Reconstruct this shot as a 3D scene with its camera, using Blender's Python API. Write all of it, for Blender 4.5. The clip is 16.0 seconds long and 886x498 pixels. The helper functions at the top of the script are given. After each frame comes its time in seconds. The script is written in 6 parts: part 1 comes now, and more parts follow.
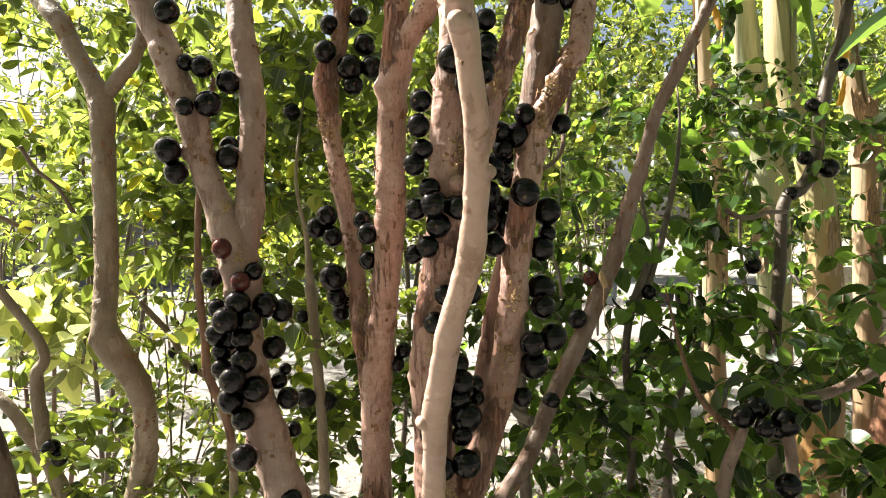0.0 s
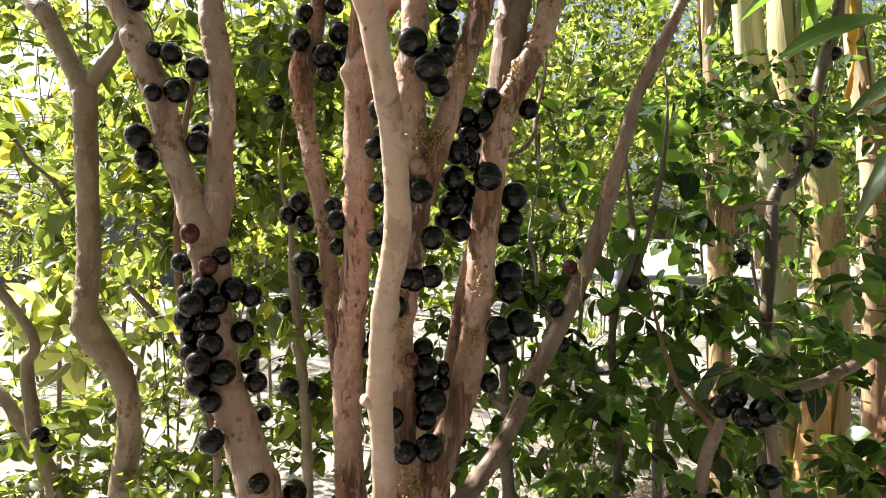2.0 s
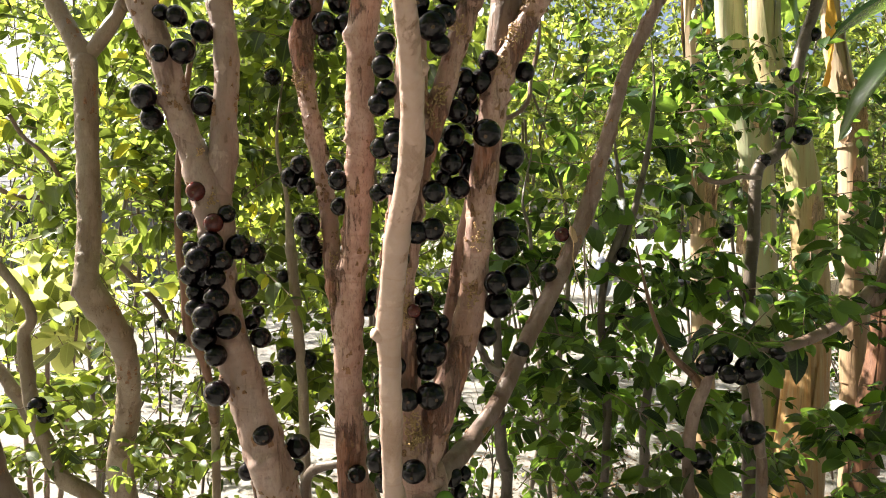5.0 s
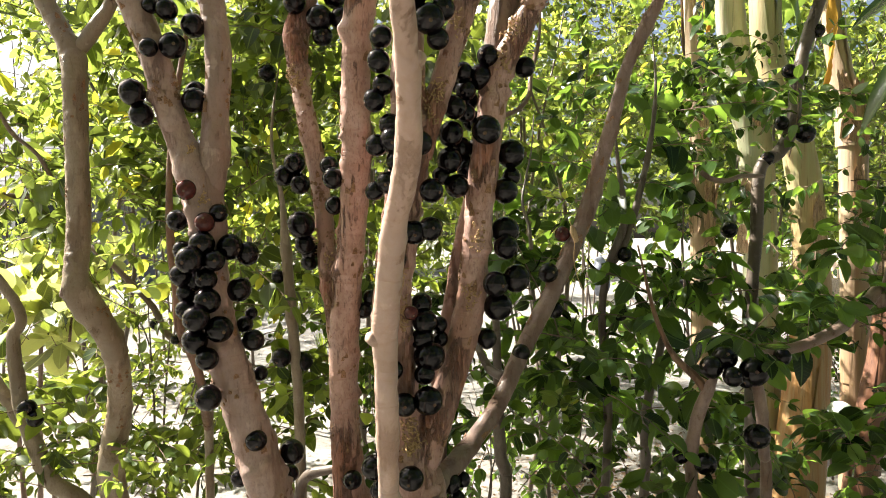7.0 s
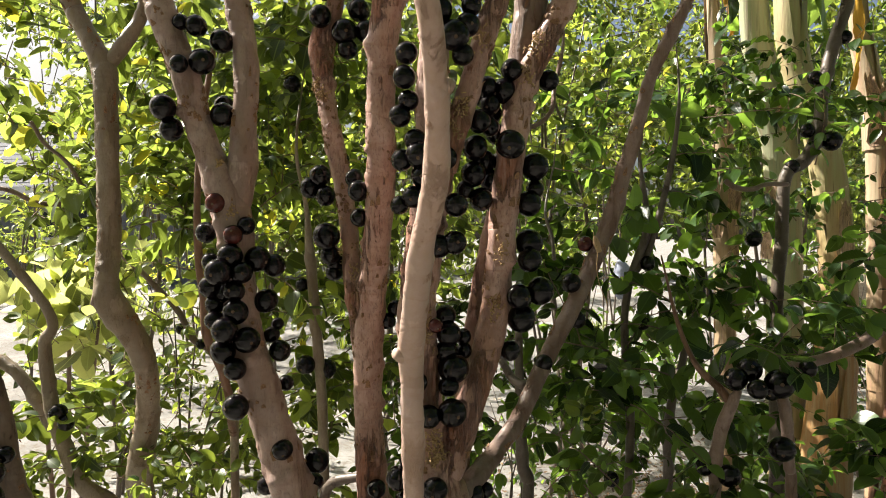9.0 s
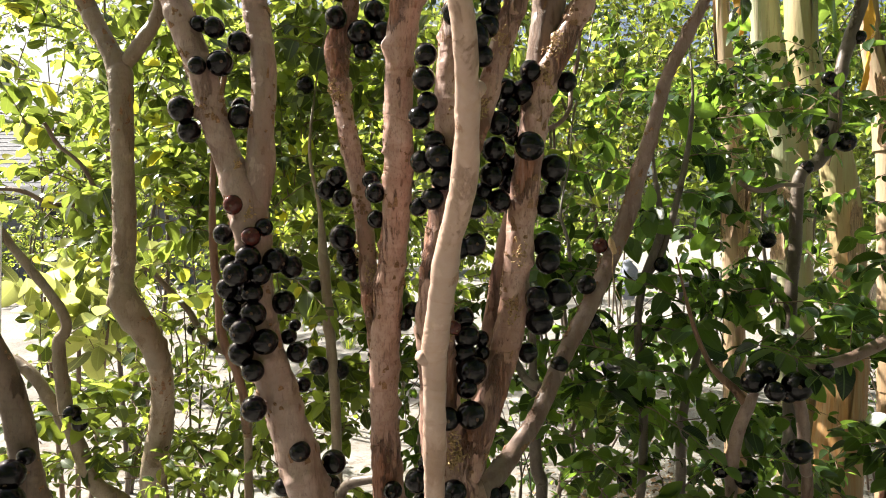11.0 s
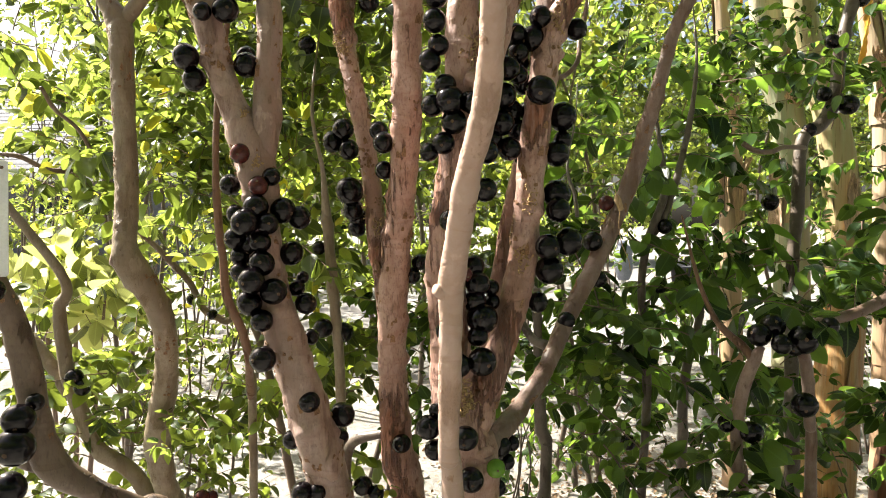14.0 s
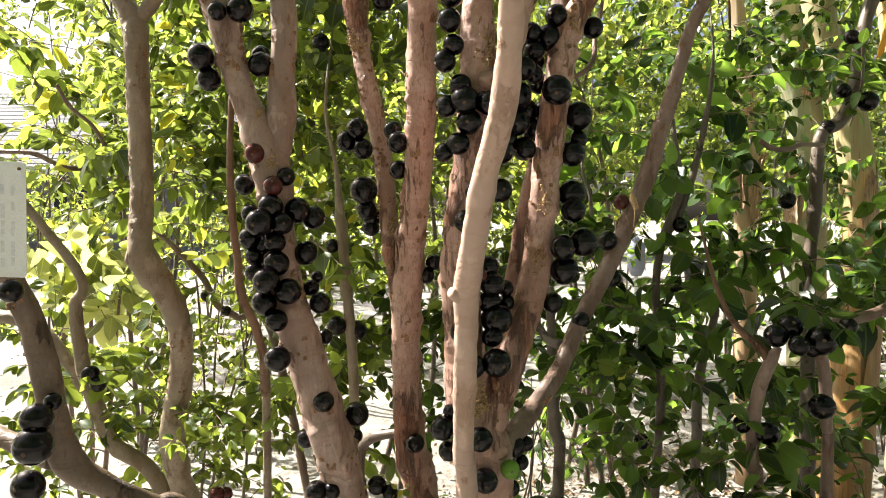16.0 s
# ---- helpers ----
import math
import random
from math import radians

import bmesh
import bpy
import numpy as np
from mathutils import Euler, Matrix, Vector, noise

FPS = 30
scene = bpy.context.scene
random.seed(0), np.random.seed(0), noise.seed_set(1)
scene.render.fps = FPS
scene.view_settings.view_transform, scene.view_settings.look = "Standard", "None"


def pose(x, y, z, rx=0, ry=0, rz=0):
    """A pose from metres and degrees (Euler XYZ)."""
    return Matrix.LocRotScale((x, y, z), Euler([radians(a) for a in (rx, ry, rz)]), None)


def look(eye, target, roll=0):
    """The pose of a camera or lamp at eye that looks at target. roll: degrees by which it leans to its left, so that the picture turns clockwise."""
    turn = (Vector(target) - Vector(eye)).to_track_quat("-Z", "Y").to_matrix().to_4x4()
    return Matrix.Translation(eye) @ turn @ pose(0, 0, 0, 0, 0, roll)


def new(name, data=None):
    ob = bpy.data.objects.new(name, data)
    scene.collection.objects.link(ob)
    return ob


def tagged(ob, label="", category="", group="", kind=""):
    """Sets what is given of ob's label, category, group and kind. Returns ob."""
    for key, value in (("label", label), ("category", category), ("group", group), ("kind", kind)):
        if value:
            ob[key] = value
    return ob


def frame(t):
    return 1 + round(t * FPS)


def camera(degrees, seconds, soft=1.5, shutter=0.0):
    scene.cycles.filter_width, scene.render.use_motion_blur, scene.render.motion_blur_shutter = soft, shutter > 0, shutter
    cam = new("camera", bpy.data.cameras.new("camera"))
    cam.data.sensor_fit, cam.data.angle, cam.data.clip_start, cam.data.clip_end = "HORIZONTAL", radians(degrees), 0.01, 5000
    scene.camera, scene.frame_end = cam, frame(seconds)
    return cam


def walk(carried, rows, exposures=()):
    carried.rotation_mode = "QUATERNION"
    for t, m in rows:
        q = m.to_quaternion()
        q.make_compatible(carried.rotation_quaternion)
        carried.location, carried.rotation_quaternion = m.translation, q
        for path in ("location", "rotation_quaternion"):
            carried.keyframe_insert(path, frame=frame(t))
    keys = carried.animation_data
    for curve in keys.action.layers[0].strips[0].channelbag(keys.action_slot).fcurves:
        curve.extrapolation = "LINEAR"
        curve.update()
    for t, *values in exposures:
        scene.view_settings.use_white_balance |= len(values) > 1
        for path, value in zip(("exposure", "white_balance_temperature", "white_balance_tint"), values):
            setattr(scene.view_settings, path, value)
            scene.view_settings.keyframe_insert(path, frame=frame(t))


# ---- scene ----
cam = camera(66.3, 16.0, soft=1.0)
METRES, EYE, TILT, LEAN, TURN = 0.32, 1.1, -1.0, 0.0, 0.0
ROWS = [
    (0.0, 0.0, 0.0, 0.0, 0.0, -0.0, 0.0),
    (0.5, 0.0769, -0.0178, 0.0137, 0.11, 0.03, 0.01),
    (1.0, 0.1401, -0.0431, -0.0018, 0.29, 0.05, 0.01),
    (1.5, 0.1745, -0.0099, -0.0242, 0.95, 0.04, -0.03),
    (2.0, 0.1833, 0.0024, -0.0559, 1.49, 0.07, -0.08),
    (2.5, 0.2063, -0.0284, -0.1207, 1.7, 0.14, -0.08),
    (3.0, 0.2012, -0.0569, -0.1808, 1.5, 0.09, -0.06),
    (3.5, 0.1728, -0.0812, -0.2131, 1.14, 0.11, -0.07),
    (4.0, 0.1515, -0.0822, -0.2069, 0.77, 0.08, -0.03),
    (6.5, 0.1078, -0.0409, -0.2224, -0.51, 0.06, 0.01),
    (7.0, 0.124, -0.0105, -0.2091, -0.12, 0.0, 0.04),
    (7.5, 0.1529, 0.0076, -0.1939, 0.35, -0.0, 0.03),
    (8.0, 0.1506, 0.0043, -0.1788, 0.77, 0.04, 0.01),
    (8.5, 0.143, -0.0171, -0.1718, 1.2, 0.05, -0.07),
    (9.0, 0.1076, -0.0316, -0.1667, 1.52, 0.07, -0.09),
    (9.5, 0.0815, -0.0429, -0.1549, 1.92, 0.06, -0.13),
    (12.0, 0.0561, -0.0219, -0.1631, 1.65, 0.06, -0.08),
    (12.5, 0.0667, -0.0234, -0.1698, 1.36, 0.03, -0.07),
    (13.0, 0.0409, 0.002, -0.2389, 1.06, 0.04, -0.0),
    (13.5, 0.0032, -0.0044, -0.3026, 1.03, -0.44, 0.04),
    (14.0, -0.0041, -0.0159, -0.2987, 1.23, -0.99, 0.07),
    (14.5, -0.0081, -0.0289, -0.2907, 1.46, -1.49, 0.04),
    (15.0, -0.0205, -0.0327, -0.2848, 1.7, -1.49, 0.01),
    (15.5, -0.0177, -0.0244, -0.2778, 1.95, -1.49, -0.01),
    (16.0, -0.0152, -0.0084, -0.2766, 2.19, -1.49, -0.02),
]
walk(cam, [(t, pose(0, 0, EYE, TILT, LEAN, TURN) @ pose(METRES * x, METRES * y, METRES * z, 90 + pitch, roll, yaw)) for t, x, y, z, yaw, pitch, roll in ROWS],
     [(0.0, 2.26), (8.0, 2.32), (8.5, 2.10), (9.0, 1.76), (9.5, 1.52), (9.8, 1.52), (11.4, 2.24), (12.0, 2.31), (16.0, 2.32)])

# ---- light: a high sun behind the trees, open sky all round ----
SUN = Vector((-0.76, 0.34, 0.80)).normalized()
world = bpy.data.worlds.new("sky")
scene.world = world
world.use_nodes = True
sky = world.node_tree.nodes.new("ShaderNodeTexSky")
sky.sky_type = "NISHITA"
sky.sun_disc = False
sky.sun_elevation = math.asin(SUN.z)
sky.sun_rotation = math.atan2(SUN.x, SUN.y)
sky.air_density, sky.dust_density, sky.ozone_density = 1.0, 6.0, 1.0
back = world.node_tree.nodes["Background"]
back.inputs["Strength"].default_value = 0.042
world.node_tree.links.new(sky.outputs[0], back.inputs[0])
lamp = bpy.data.lights.new("sun", "SUN")
lamp.energy, lamp.angle, lamp.color = 5.0, radians(0.6), (1.0, 0.945, 0.84)
sun = new("sun", lamp)
sun.matrix_world = look(SUN * 30, (0, 0, 0))

# ---- materials ----
def material(name):
    m = bpy.data.materials.new(name)
    m.use_nodes = True
    nt = m.node_tree
    return m, nt, nt.nodes["Principled BSDF"]


def node(nt, kind, **values):
    n = nt.nodes.new(kind)
    for key, value in values.items():
        n.inputs[key.replace("_", " ")].default_value = value
    return n


def coords(nt, scale=(1, 1, 1), out="Object"):
    c = nt.nodes.new("ShaderNodeTexCoord")
    s = nt.nodes.new("ShaderNodeMapping")
    s.inputs["Scale"].default_value = scale
    nt.links.new(c.outputs[out], s.inputs["Vector"])
    return s.outputs[0]


def grain(nt, vector, scale, detail=4.0, rough=0.6, warp=0.0):
    n = node(nt, "ShaderNodeTexNoise", Scale=scale, Detail=detail, Roughness=rough, Distortion=warp)
    if vector is not None:
        nt.links.new(vector, n.inputs["Vector"])
    return n.outputs["Fac"]


def ramp(nt, fac, *stops):
    r = nt.nodes.new("ShaderNodeValToRGB")
    e = r.color_ramp.elements
    while len(e) < len(stops):
        e.new(0.5)
    for k, (at, colour) in zip(e, stops):
        k.position = at
        k.color = (*colour, 1) if len(colour) == 3 else colour
    nt.links.new(fac, r.inputs[0])
    return r.outputs["Color"]


def mixed(nt, fac, a, b, mode="MIX"):
    n = nt.nodes.new("ShaderNodeMix")
    n.data_type, n.blend_type = "RGBA", mode
    for socket, value in ((n.inputs[0], fac), (n.inputs[6], a), (n.inputs[7], b)):
        if isinstance(value, bpy.types.NodeSocket):
            nt.links.new(value, socket)
        elif isinstance(value, (int, float)):
            socket.default_value = value
        else:
            socket.default_value = (*value, 1)
    return n.outputs[2]


def relief(nt, bsdf, height, strength, distance):
    b = node(nt, "ShaderNodeBump", Strength=strength, Distance=distance)
    nt.links.new(height, b.inputs["Height"])
    if bsdf.inputs["Normal"].links:
        nt.links.new(bsdf.inputs["Normal"].links[0].from_socket, b.inputs["Normal"])
    nt.links.new(b.outputs[0], bsdf.inputs["Normal"])


def bark(name, smooth, grey, dark, rust, blotch=22.0, peel=0.42, rings=0.5, torn=0.35, bare=0.85):
    """Thin flaking bark: smooth sheets in soft tints, sharp-edged rusty zones where they have peeled, torn fibres there, low rings and small dark scars."""
    m, nt, b = material(name)
    flat = coords(nt, (1, 1, 0.45))
    long = coords(nt, (1, 1, 0.09))
    cross = coords(nt, (0.22, 0.22, 1))
    tint = grain(nt, flat, 11, 4, 0.55, 0.3)
    fleck = grain(nt, flat, 130, 5, 0.7)
    c = ramp(nt, tint, (0.34, grey), (0.50, smooth), (0.66, tuple(min(1.0, v * 1.16) for v in smooth)))
    c = mixed(nt, ramp(nt, fleck, (0.36, (min(1, 0.3 + torn),) * 3), (0.50, (0, 0, 0))), c, grey)
    c = mixed(nt, ramp(nt, grain(nt, flat, 420, 3, 0.7), (0.36, (torn * 1.2,) * 3), (0.46, (0, 0, 0))), c, tuple((p + q) / 2 for p, q in zip(grey, dark)))
    pale = ramp(nt, grain(nt, flat, 62, 4, 0.6), (0.58, (0, 0, 0)), (0.64, (0.55, 0.55, 0.55)))
    c = mixed(nt, pale, c, tuple(min(1.0, v * 1.3 + 0.02) for v in smooth))
    fibre = grain(nt, long, 260, 6, 0.72)
    ragged = nt.nodes.new("ShaderNodeMath")
    ragged.operation = "MULTIPLY_ADD"
    ragged.inputs[1].default_value = 0.42
    nt.links.new(fibre, ragged.inputs[0])
    shift = nt.nodes.new("ShaderNodeMath")
    shift.operation = "SUBTRACT"
    shift.inputs[1].default_value = 0.21
    nt.links.new(grain(nt, flat, blotch * 0.75, 5, 0.55, 0.25), shift.inputs[0])
    nt.links.new(shift.outputs[0], ragged.inputs[2])
    zone = ragged.outputs[0]
    peeled = ramp(nt, zone, (1 - peel, (0, 0, 0)), (1 - peel + 0.09, (bare, bare, bare)))
    halo = ramp(nt, zone, (1 - peel - 0.16, (0, 0, 0)), (1 - peel + 0.02, (0.6, 0.6, 0.6)))
    c = mixed(nt, halo, c, tuple((p * 0.6 + q * 0.4) for p, q in zip(rust, smooth)))
    raw = ramp(nt, fibre, (0.38, tuple(v * 0.30 for v in rust)), (0.47, rust), (0.60, tuple((p + q) / 2 for p, q in zip(rust, smooth))), (0.72, smooth))
    c = mixed(nt, peeled, c, raw)
    rim = ramp(nt, zone, (1 - peel - 0.012, (0, 0, 0)), (1 - peel + 0.006, (bare, bare, bare)), (1 - peel + 0.02, (0, 0, 0)))
    broken = ramp(nt, fleck, (0.44, (0, 0, 0)), (0.54, (1, 1, 1)))
    c = mixed(nt, mixed(nt, 1.0, rim, broken, "MULTIPLY"), c, dark)
    ring = ramp(nt, grain(nt, cross, 46, 3, 0.5, 0.4), (0.40, (0, 0, 0)), (0.47, (rings, rings, rings)), (0.53, (0, 0, 0)))
    c = mixed(nt, mixed(nt, 1.0, ring, broken, "MULTIPLY"), c, tuple((p + q) / 2 for p, q in zip(rust, grey)))
    wob = node(nt, "ShaderNodeTexNoise", Scale=190.0, Detail=4.0, Roughness=0.7)
    nt.links.new(flat, wob.inputs["Vector"])
    shake = nt.nodes.new("ShaderNodeVectorMath")
    shake.operation = "MULTIPLY_ADD"
    shake.inputs[1].default_value = (0.014, 0.014, 0.014)
    nt.links.new(wob.outputs["Color"], shake.inputs[0])
    nt.links.new(coords(nt, (1, 1, 0.7)), shake.inputs[2])
    scars = node(nt, "ShaderNodeTexVoronoi", Scale=44.0)
    nt.links.new(shake.outputs[0], scars.inputs["Vector"])
    spot = ramp(nt, scars.outputs["Distance"], (0.09, (1, 1, 1)), (0.19, (0, 0, 0)))
    seldom = ramp(nt, grain(nt, flat, 26, 3, 0.5), (0.47, (0, 0, 0)), (0.53, (0.95, 0.95, 0.95)))
    spot = mixed(nt, 1.0, spot, seldom, "MULTIPLY")
    c = mixed(nt, spot, c, mixed(nt, fibre, dark, rust))
    split = ramp(nt, grain(nt, long, 150, 5, 0.7, 0.6), (0.35, (0.9, 0.9, 0.9)), (0.40, (0, 0, 0)))
    split = mixed(nt, 1.0, split, mixed(nt, peeled, (torn, torn, torn), (1, 1, 1)), "MULTIPLY")
    c = mixed(nt, split, c, dark)
    nt.links.new(c, b.inputs["Base Color"])
    nt.links.new(ramp(nt, zone, (1 - peel - 0.02, (0.44, 0.44, 0.44)), (1 - peel + 0.04, (0.85, 0.85, 0.85))), b.inputs["Roughness"])
    b.inputs["Specular IOR Level"].default_value = 0.42
    relief(nt, b, fleck, 0.35, 0.0015)
    relief(nt, b, mixed(nt, peeled, (0.5, 0.5, 0.5), raw), 0.9, 0.006)
    relief(nt, b, ring, 0.5, -0.0015)
    relief(nt, b, peeled, 0.6, -0.0016)
    relief(nt, b, split, 0.6, -0.002)
    relief(nt, b, spot, 0.6, 0.0022)
    return m


BARK = bark("pinkish_flaking_bark", (0.40, 0.265, 0.225), (0.26, 0.15, 0.115), (0.045, 0.02, 0.012), (0.28, 0.105, 0.052), 26.0, 0.47, 0.5, 0.5)
BARK_SMOOTH = bark("smooth_pinkish_grey_bark", (0.31, 0.225, 0.195), (0.21, 0.142, 0.115), (0.085, 0.045, 0.032), (0.25, 0.13, 0.085), 40.0, 0.40, 0.4, 0.3, 0.4)
BARK_PALE = bark("smooth_pale_bark", (0.40, 0.29, 0.245), (0.33, 0.225, 0.18), (0.15, 0.08, 0.05), (0.38, 0.22, 0.14), 15.0, 0.38, 0.5, 0.0, 0.3)
BARK_GREY = bark("grey_brown_bark", (0.205, 0.145, 0.12), (0.135, 0.09, 0.072), (0.05, 0.028, 0.018), (0.17, 0.09, 0.055), 48.0, 0.43, 0.4, 0.3, 0.3)
BARK_TAN = bark("tan_bark", (0.25, 0.20, 0.145), (0.175, 0.133, 0.09), (0.075, 0.048, 0.03), (0.19, 0.12, 0.07), 44.0, 0.42, 0.4, 0.3, 0.3)
# Brown bark with the tagged stem's shade put into its colour.
BARK_SHADED_BROWN = bark("shaded_brown_bark", (0.14, 0.10, 0.072), (0.095, 0.064, 0.045), (0.035, 0.022, 0.015), (0.12, 0.065, 0.038), 44.0, 0.42, 0.4, 0.3, 0.5)
# Grey bark darkened so its colour holds the shade among the shrubs.
BARK_SHADE = bark("shaded_grey_bark", (0.12, 0.095, 0.076), (0.075, 0.057, 0.044), (0.03, 0.022, 0.016), (0.09, 0.056, 0.036), 44.0, 0.42, 0.4, 0.3, 0.5)
BARK_RED = bark("red_brown_bark", (0.17, 0.092, 0.056), (0.115, 0.058, 0.034), (0.055, 0.028, 0.02), (0.15, 0.07, 0.034), 50.0, 0.42, 0.4, 0.3, 0.5)


def leaf_material(name, dark, light, glow, share=0.45, single=False, rough=0.32, old=None):
    """Two-sided leaf: glossy skin over a translucent blade, with a paler midrib and side veins."""
    m, nt, b = material(name)
    if single:
        random_value = nt.nodes.new("ShaderNodeObjectInfo").outputs["Random"]
    else:
        random_value = nt.nodes.new("ShaderNodeNewGeometry").outputs["Random Per Island"]
    c = ramp(nt, random_value, (0.0, dark), (0.55, tuple((a + z) / 2 for a, z in zip(dark, light))), (0.93, light), (1.0, tuple(v * 1.5 for v in light)))
    speck = grain(nt, coords(nt), 160, 4, 0.6)
    c = mixed(nt, ramp(nt, speck, (0.35, (0.7, 0.7, 0.7)), (0.65, (1.0, 1.0, 1.0))), (0, 0, 0), c)
    uv = nt.nodes.new("ShaderNodeUVMap")
    split = nt.nodes.new("ShaderNodeSeparateXYZ")
    nt.links.new(uv.outputs[0], split.inputs[0])
    off = nt.nodes.new("ShaderNodeMath")
    off.operation = "SUBTRACT"
    off.inputs[1].default_value = 0.5
    nt.links.new(split.outputs["Y"], off.inputs[0])
    far = nt.nodes.new("ShaderNodeMath")
    far.operation = "ABSOLUTE"
    nt.links.new(off.outputs[0], far.inputs[0])
    rib = ramp(nt, far.outputs[0], (0.0, (0.7, 0.7, 0.7)), (0.028, (0, 0, 0)))
    slope = nt.nodes.new("ShaderNodeMath")
    slope.operation = "MULTIPLY_ADD"
    slope.inputs[1].default_value = -0.55
    nt.links.new(far.outputs[0], slope.inputs[0])
    nt.links.new(split.outputs["X"], slope.inputs[2])
    wave = nt.nodes.new("ShaderNodeMath")
    wave.operation = "MULTIPLY"
    wave.inputs[1].default_value = 75.0
    nt.links.new(slope.outputs[0], wave.inputs[0])
    sine = nt.nodes.new("ShaderNodeMath")
    sine.operation = "SINE"
    nt.links.new(wave.outputs[0], sine.inputs[0])
    vein = ramp(nt, sine.outputs[0], (0.86, (0, 0, 0)), (1.0, (0.14, 0.14, 0.14)))
    lines = mixed(nt, 1.0, rib, vein, "LIGHTEN")
    c2 = mixed(nt, lines, c, tuple(min(v * 1.6, 0.5) for v in light))
    nt.links.new(c2, b.inputs["Base Color"])
    b.inputs["Roughness"].default_value = rough
    b.inputs["Specular IOR Level"].default_value = 0.44
    relief(nt, b, lines, 0.25, 0.0006)
    relief(nt, b, speck, 0.2, 0.002)
    t = nt.nodes.new("ShaderNodeBsdfTranslucent")
    g = ramp(nt, random_value, (0.0, tuple(v * 0.10 for v in glow)), (0.5, tuple(v * 0.5 for v in glow)), (0.86, tuple(min(1.0, v * 1.1) for v in glow)), (1.0, old or tuple(min(1.0, v * 1.2) for v in glow)))
    nt.links.new(mixed(nt, lines, g, tuple(v * 0.7 for v in glow)), t.inputs["Color"])
    s = nt.nodes.new("ShaderNodeMixShader")
    s.inputs[0].default_value = share
    out = nt.nodes["Material Output"]
    nt.links.new(b.outputs[0], s.inputs[1])
    nt.links.new(t.outputs[0], s.inputs[2])
    nt.links.new(s.outputs[0], out.inputs["Surface"])
    return m


# Leaf tones carry light too: dark where crowns are shaded, bright where backlit.
LEAF = leaf_material("shaded_glossy_green_leaf", (0.010, 0.027, 0.012), (0.05, 0.092, 0.032), (0.32, 0.52, 0.06), rough=0.27)
LEAF_SINGLE = leaf_material("shaded_glossy_green_single_leaf", (0.010, 0.027, 0.012), (0.05, 0.092, 0.032), (0.32, 0.52, 0.06), single=True, rough=0.27)
LEAF_YOUNG_LIT = leaf_material("backlit_yellow_green_leaf", (0.02, 0.05, 0.010), (0.12, 0.16, 0.03), (0.50, 0.64, 0.10), 0.48, old=(1.0, 0.82, 0.06))
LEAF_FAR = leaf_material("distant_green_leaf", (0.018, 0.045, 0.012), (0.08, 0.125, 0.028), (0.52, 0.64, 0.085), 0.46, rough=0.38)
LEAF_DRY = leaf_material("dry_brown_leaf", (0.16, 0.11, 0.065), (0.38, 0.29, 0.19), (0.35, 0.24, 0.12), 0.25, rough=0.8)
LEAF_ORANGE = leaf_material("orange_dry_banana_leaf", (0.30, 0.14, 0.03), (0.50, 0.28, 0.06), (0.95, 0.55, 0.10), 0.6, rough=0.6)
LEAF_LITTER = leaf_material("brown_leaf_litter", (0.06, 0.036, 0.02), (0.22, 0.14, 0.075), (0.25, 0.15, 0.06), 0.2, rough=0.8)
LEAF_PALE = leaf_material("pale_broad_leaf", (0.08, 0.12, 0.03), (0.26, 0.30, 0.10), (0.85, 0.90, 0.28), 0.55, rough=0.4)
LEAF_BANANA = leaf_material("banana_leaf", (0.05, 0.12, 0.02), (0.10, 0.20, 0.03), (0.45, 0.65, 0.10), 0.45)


def plain(name, colour, rough=0.6, spread=0.25, scale=40.0, bump=0.3, size=0.002, metal=0.0, stretch=(1, 1, 1)):
    m, nt, b = material(name)
    v = coords(nt, stretch)
    a = grain(nt, v, scale, 6, 0.65)
    f = grain(nt, v, scale * 7, 4, 0.6)
    c = ramp(nt, a, (0.3, tuple(k * (1 - spread) for k in colour)), (0.7, tuple(min(1, k * (1 + spread)) for k in colour)))
    c = mixed(nt, ramp(nt, f, (0.35, (1, 1, 1)), (0.55, (0, 0, 0))), c, tuple(k * (1 - 1.6 * spread) for k in colour))
    nt.links.new(c, b.inputs["Base Color"])
    b.inputs["Roughness"].default_value = rough
    b.inputs["Metallic"].default_value = metal
    relief(nt, b, f, bump, size)
    relief(nt, b, a, bump, size * 3)
    return m


def skin(name, colour, flush):
    """Taut glossy fruit skin with a faint dusty bloom, freckles and scuffs."""
    m, nt, b = material(name)
    v = coords(nt)
    info = nt.nodes.new("ShaderNodeObjectInfo")
    shift = nt.nodes.new("ShaderNodeVectorMath")
    shift.operation = "ADD"
    nt.links.new(v, shift.inputs[0])
    nt.links.new(info.outputs["Location"], shift.inputs[1])
    a = grain(nt, shift.outputs[0], 1.6, 5, 0.65)
    f = grain(nt, shift.outputs[0], 22, 4, 0.7)
    c = ramp(nt, a, (0.35, colour), (0.75, flush))
    c = mixed(nt, ramp(nt, f, (0.66, (0, 0, 0)), (0.76, (0.5, 0.5, 0.5))), c, (0.10, 0.075, 0.06))
    nt.links.new(c, b.inputs["Base Color"])
    nt.links.new(ramp(nt, a, (0.35, (0.02, 0.02, 0.02)), (0.75, (0.09, 0.09, 0.09))), b.inputs["Roughness"])
    b.inputs["Specular IOR Level"].default_value = 0.30
    relief(nt, b, f, 0.05, 0.008)
    return m


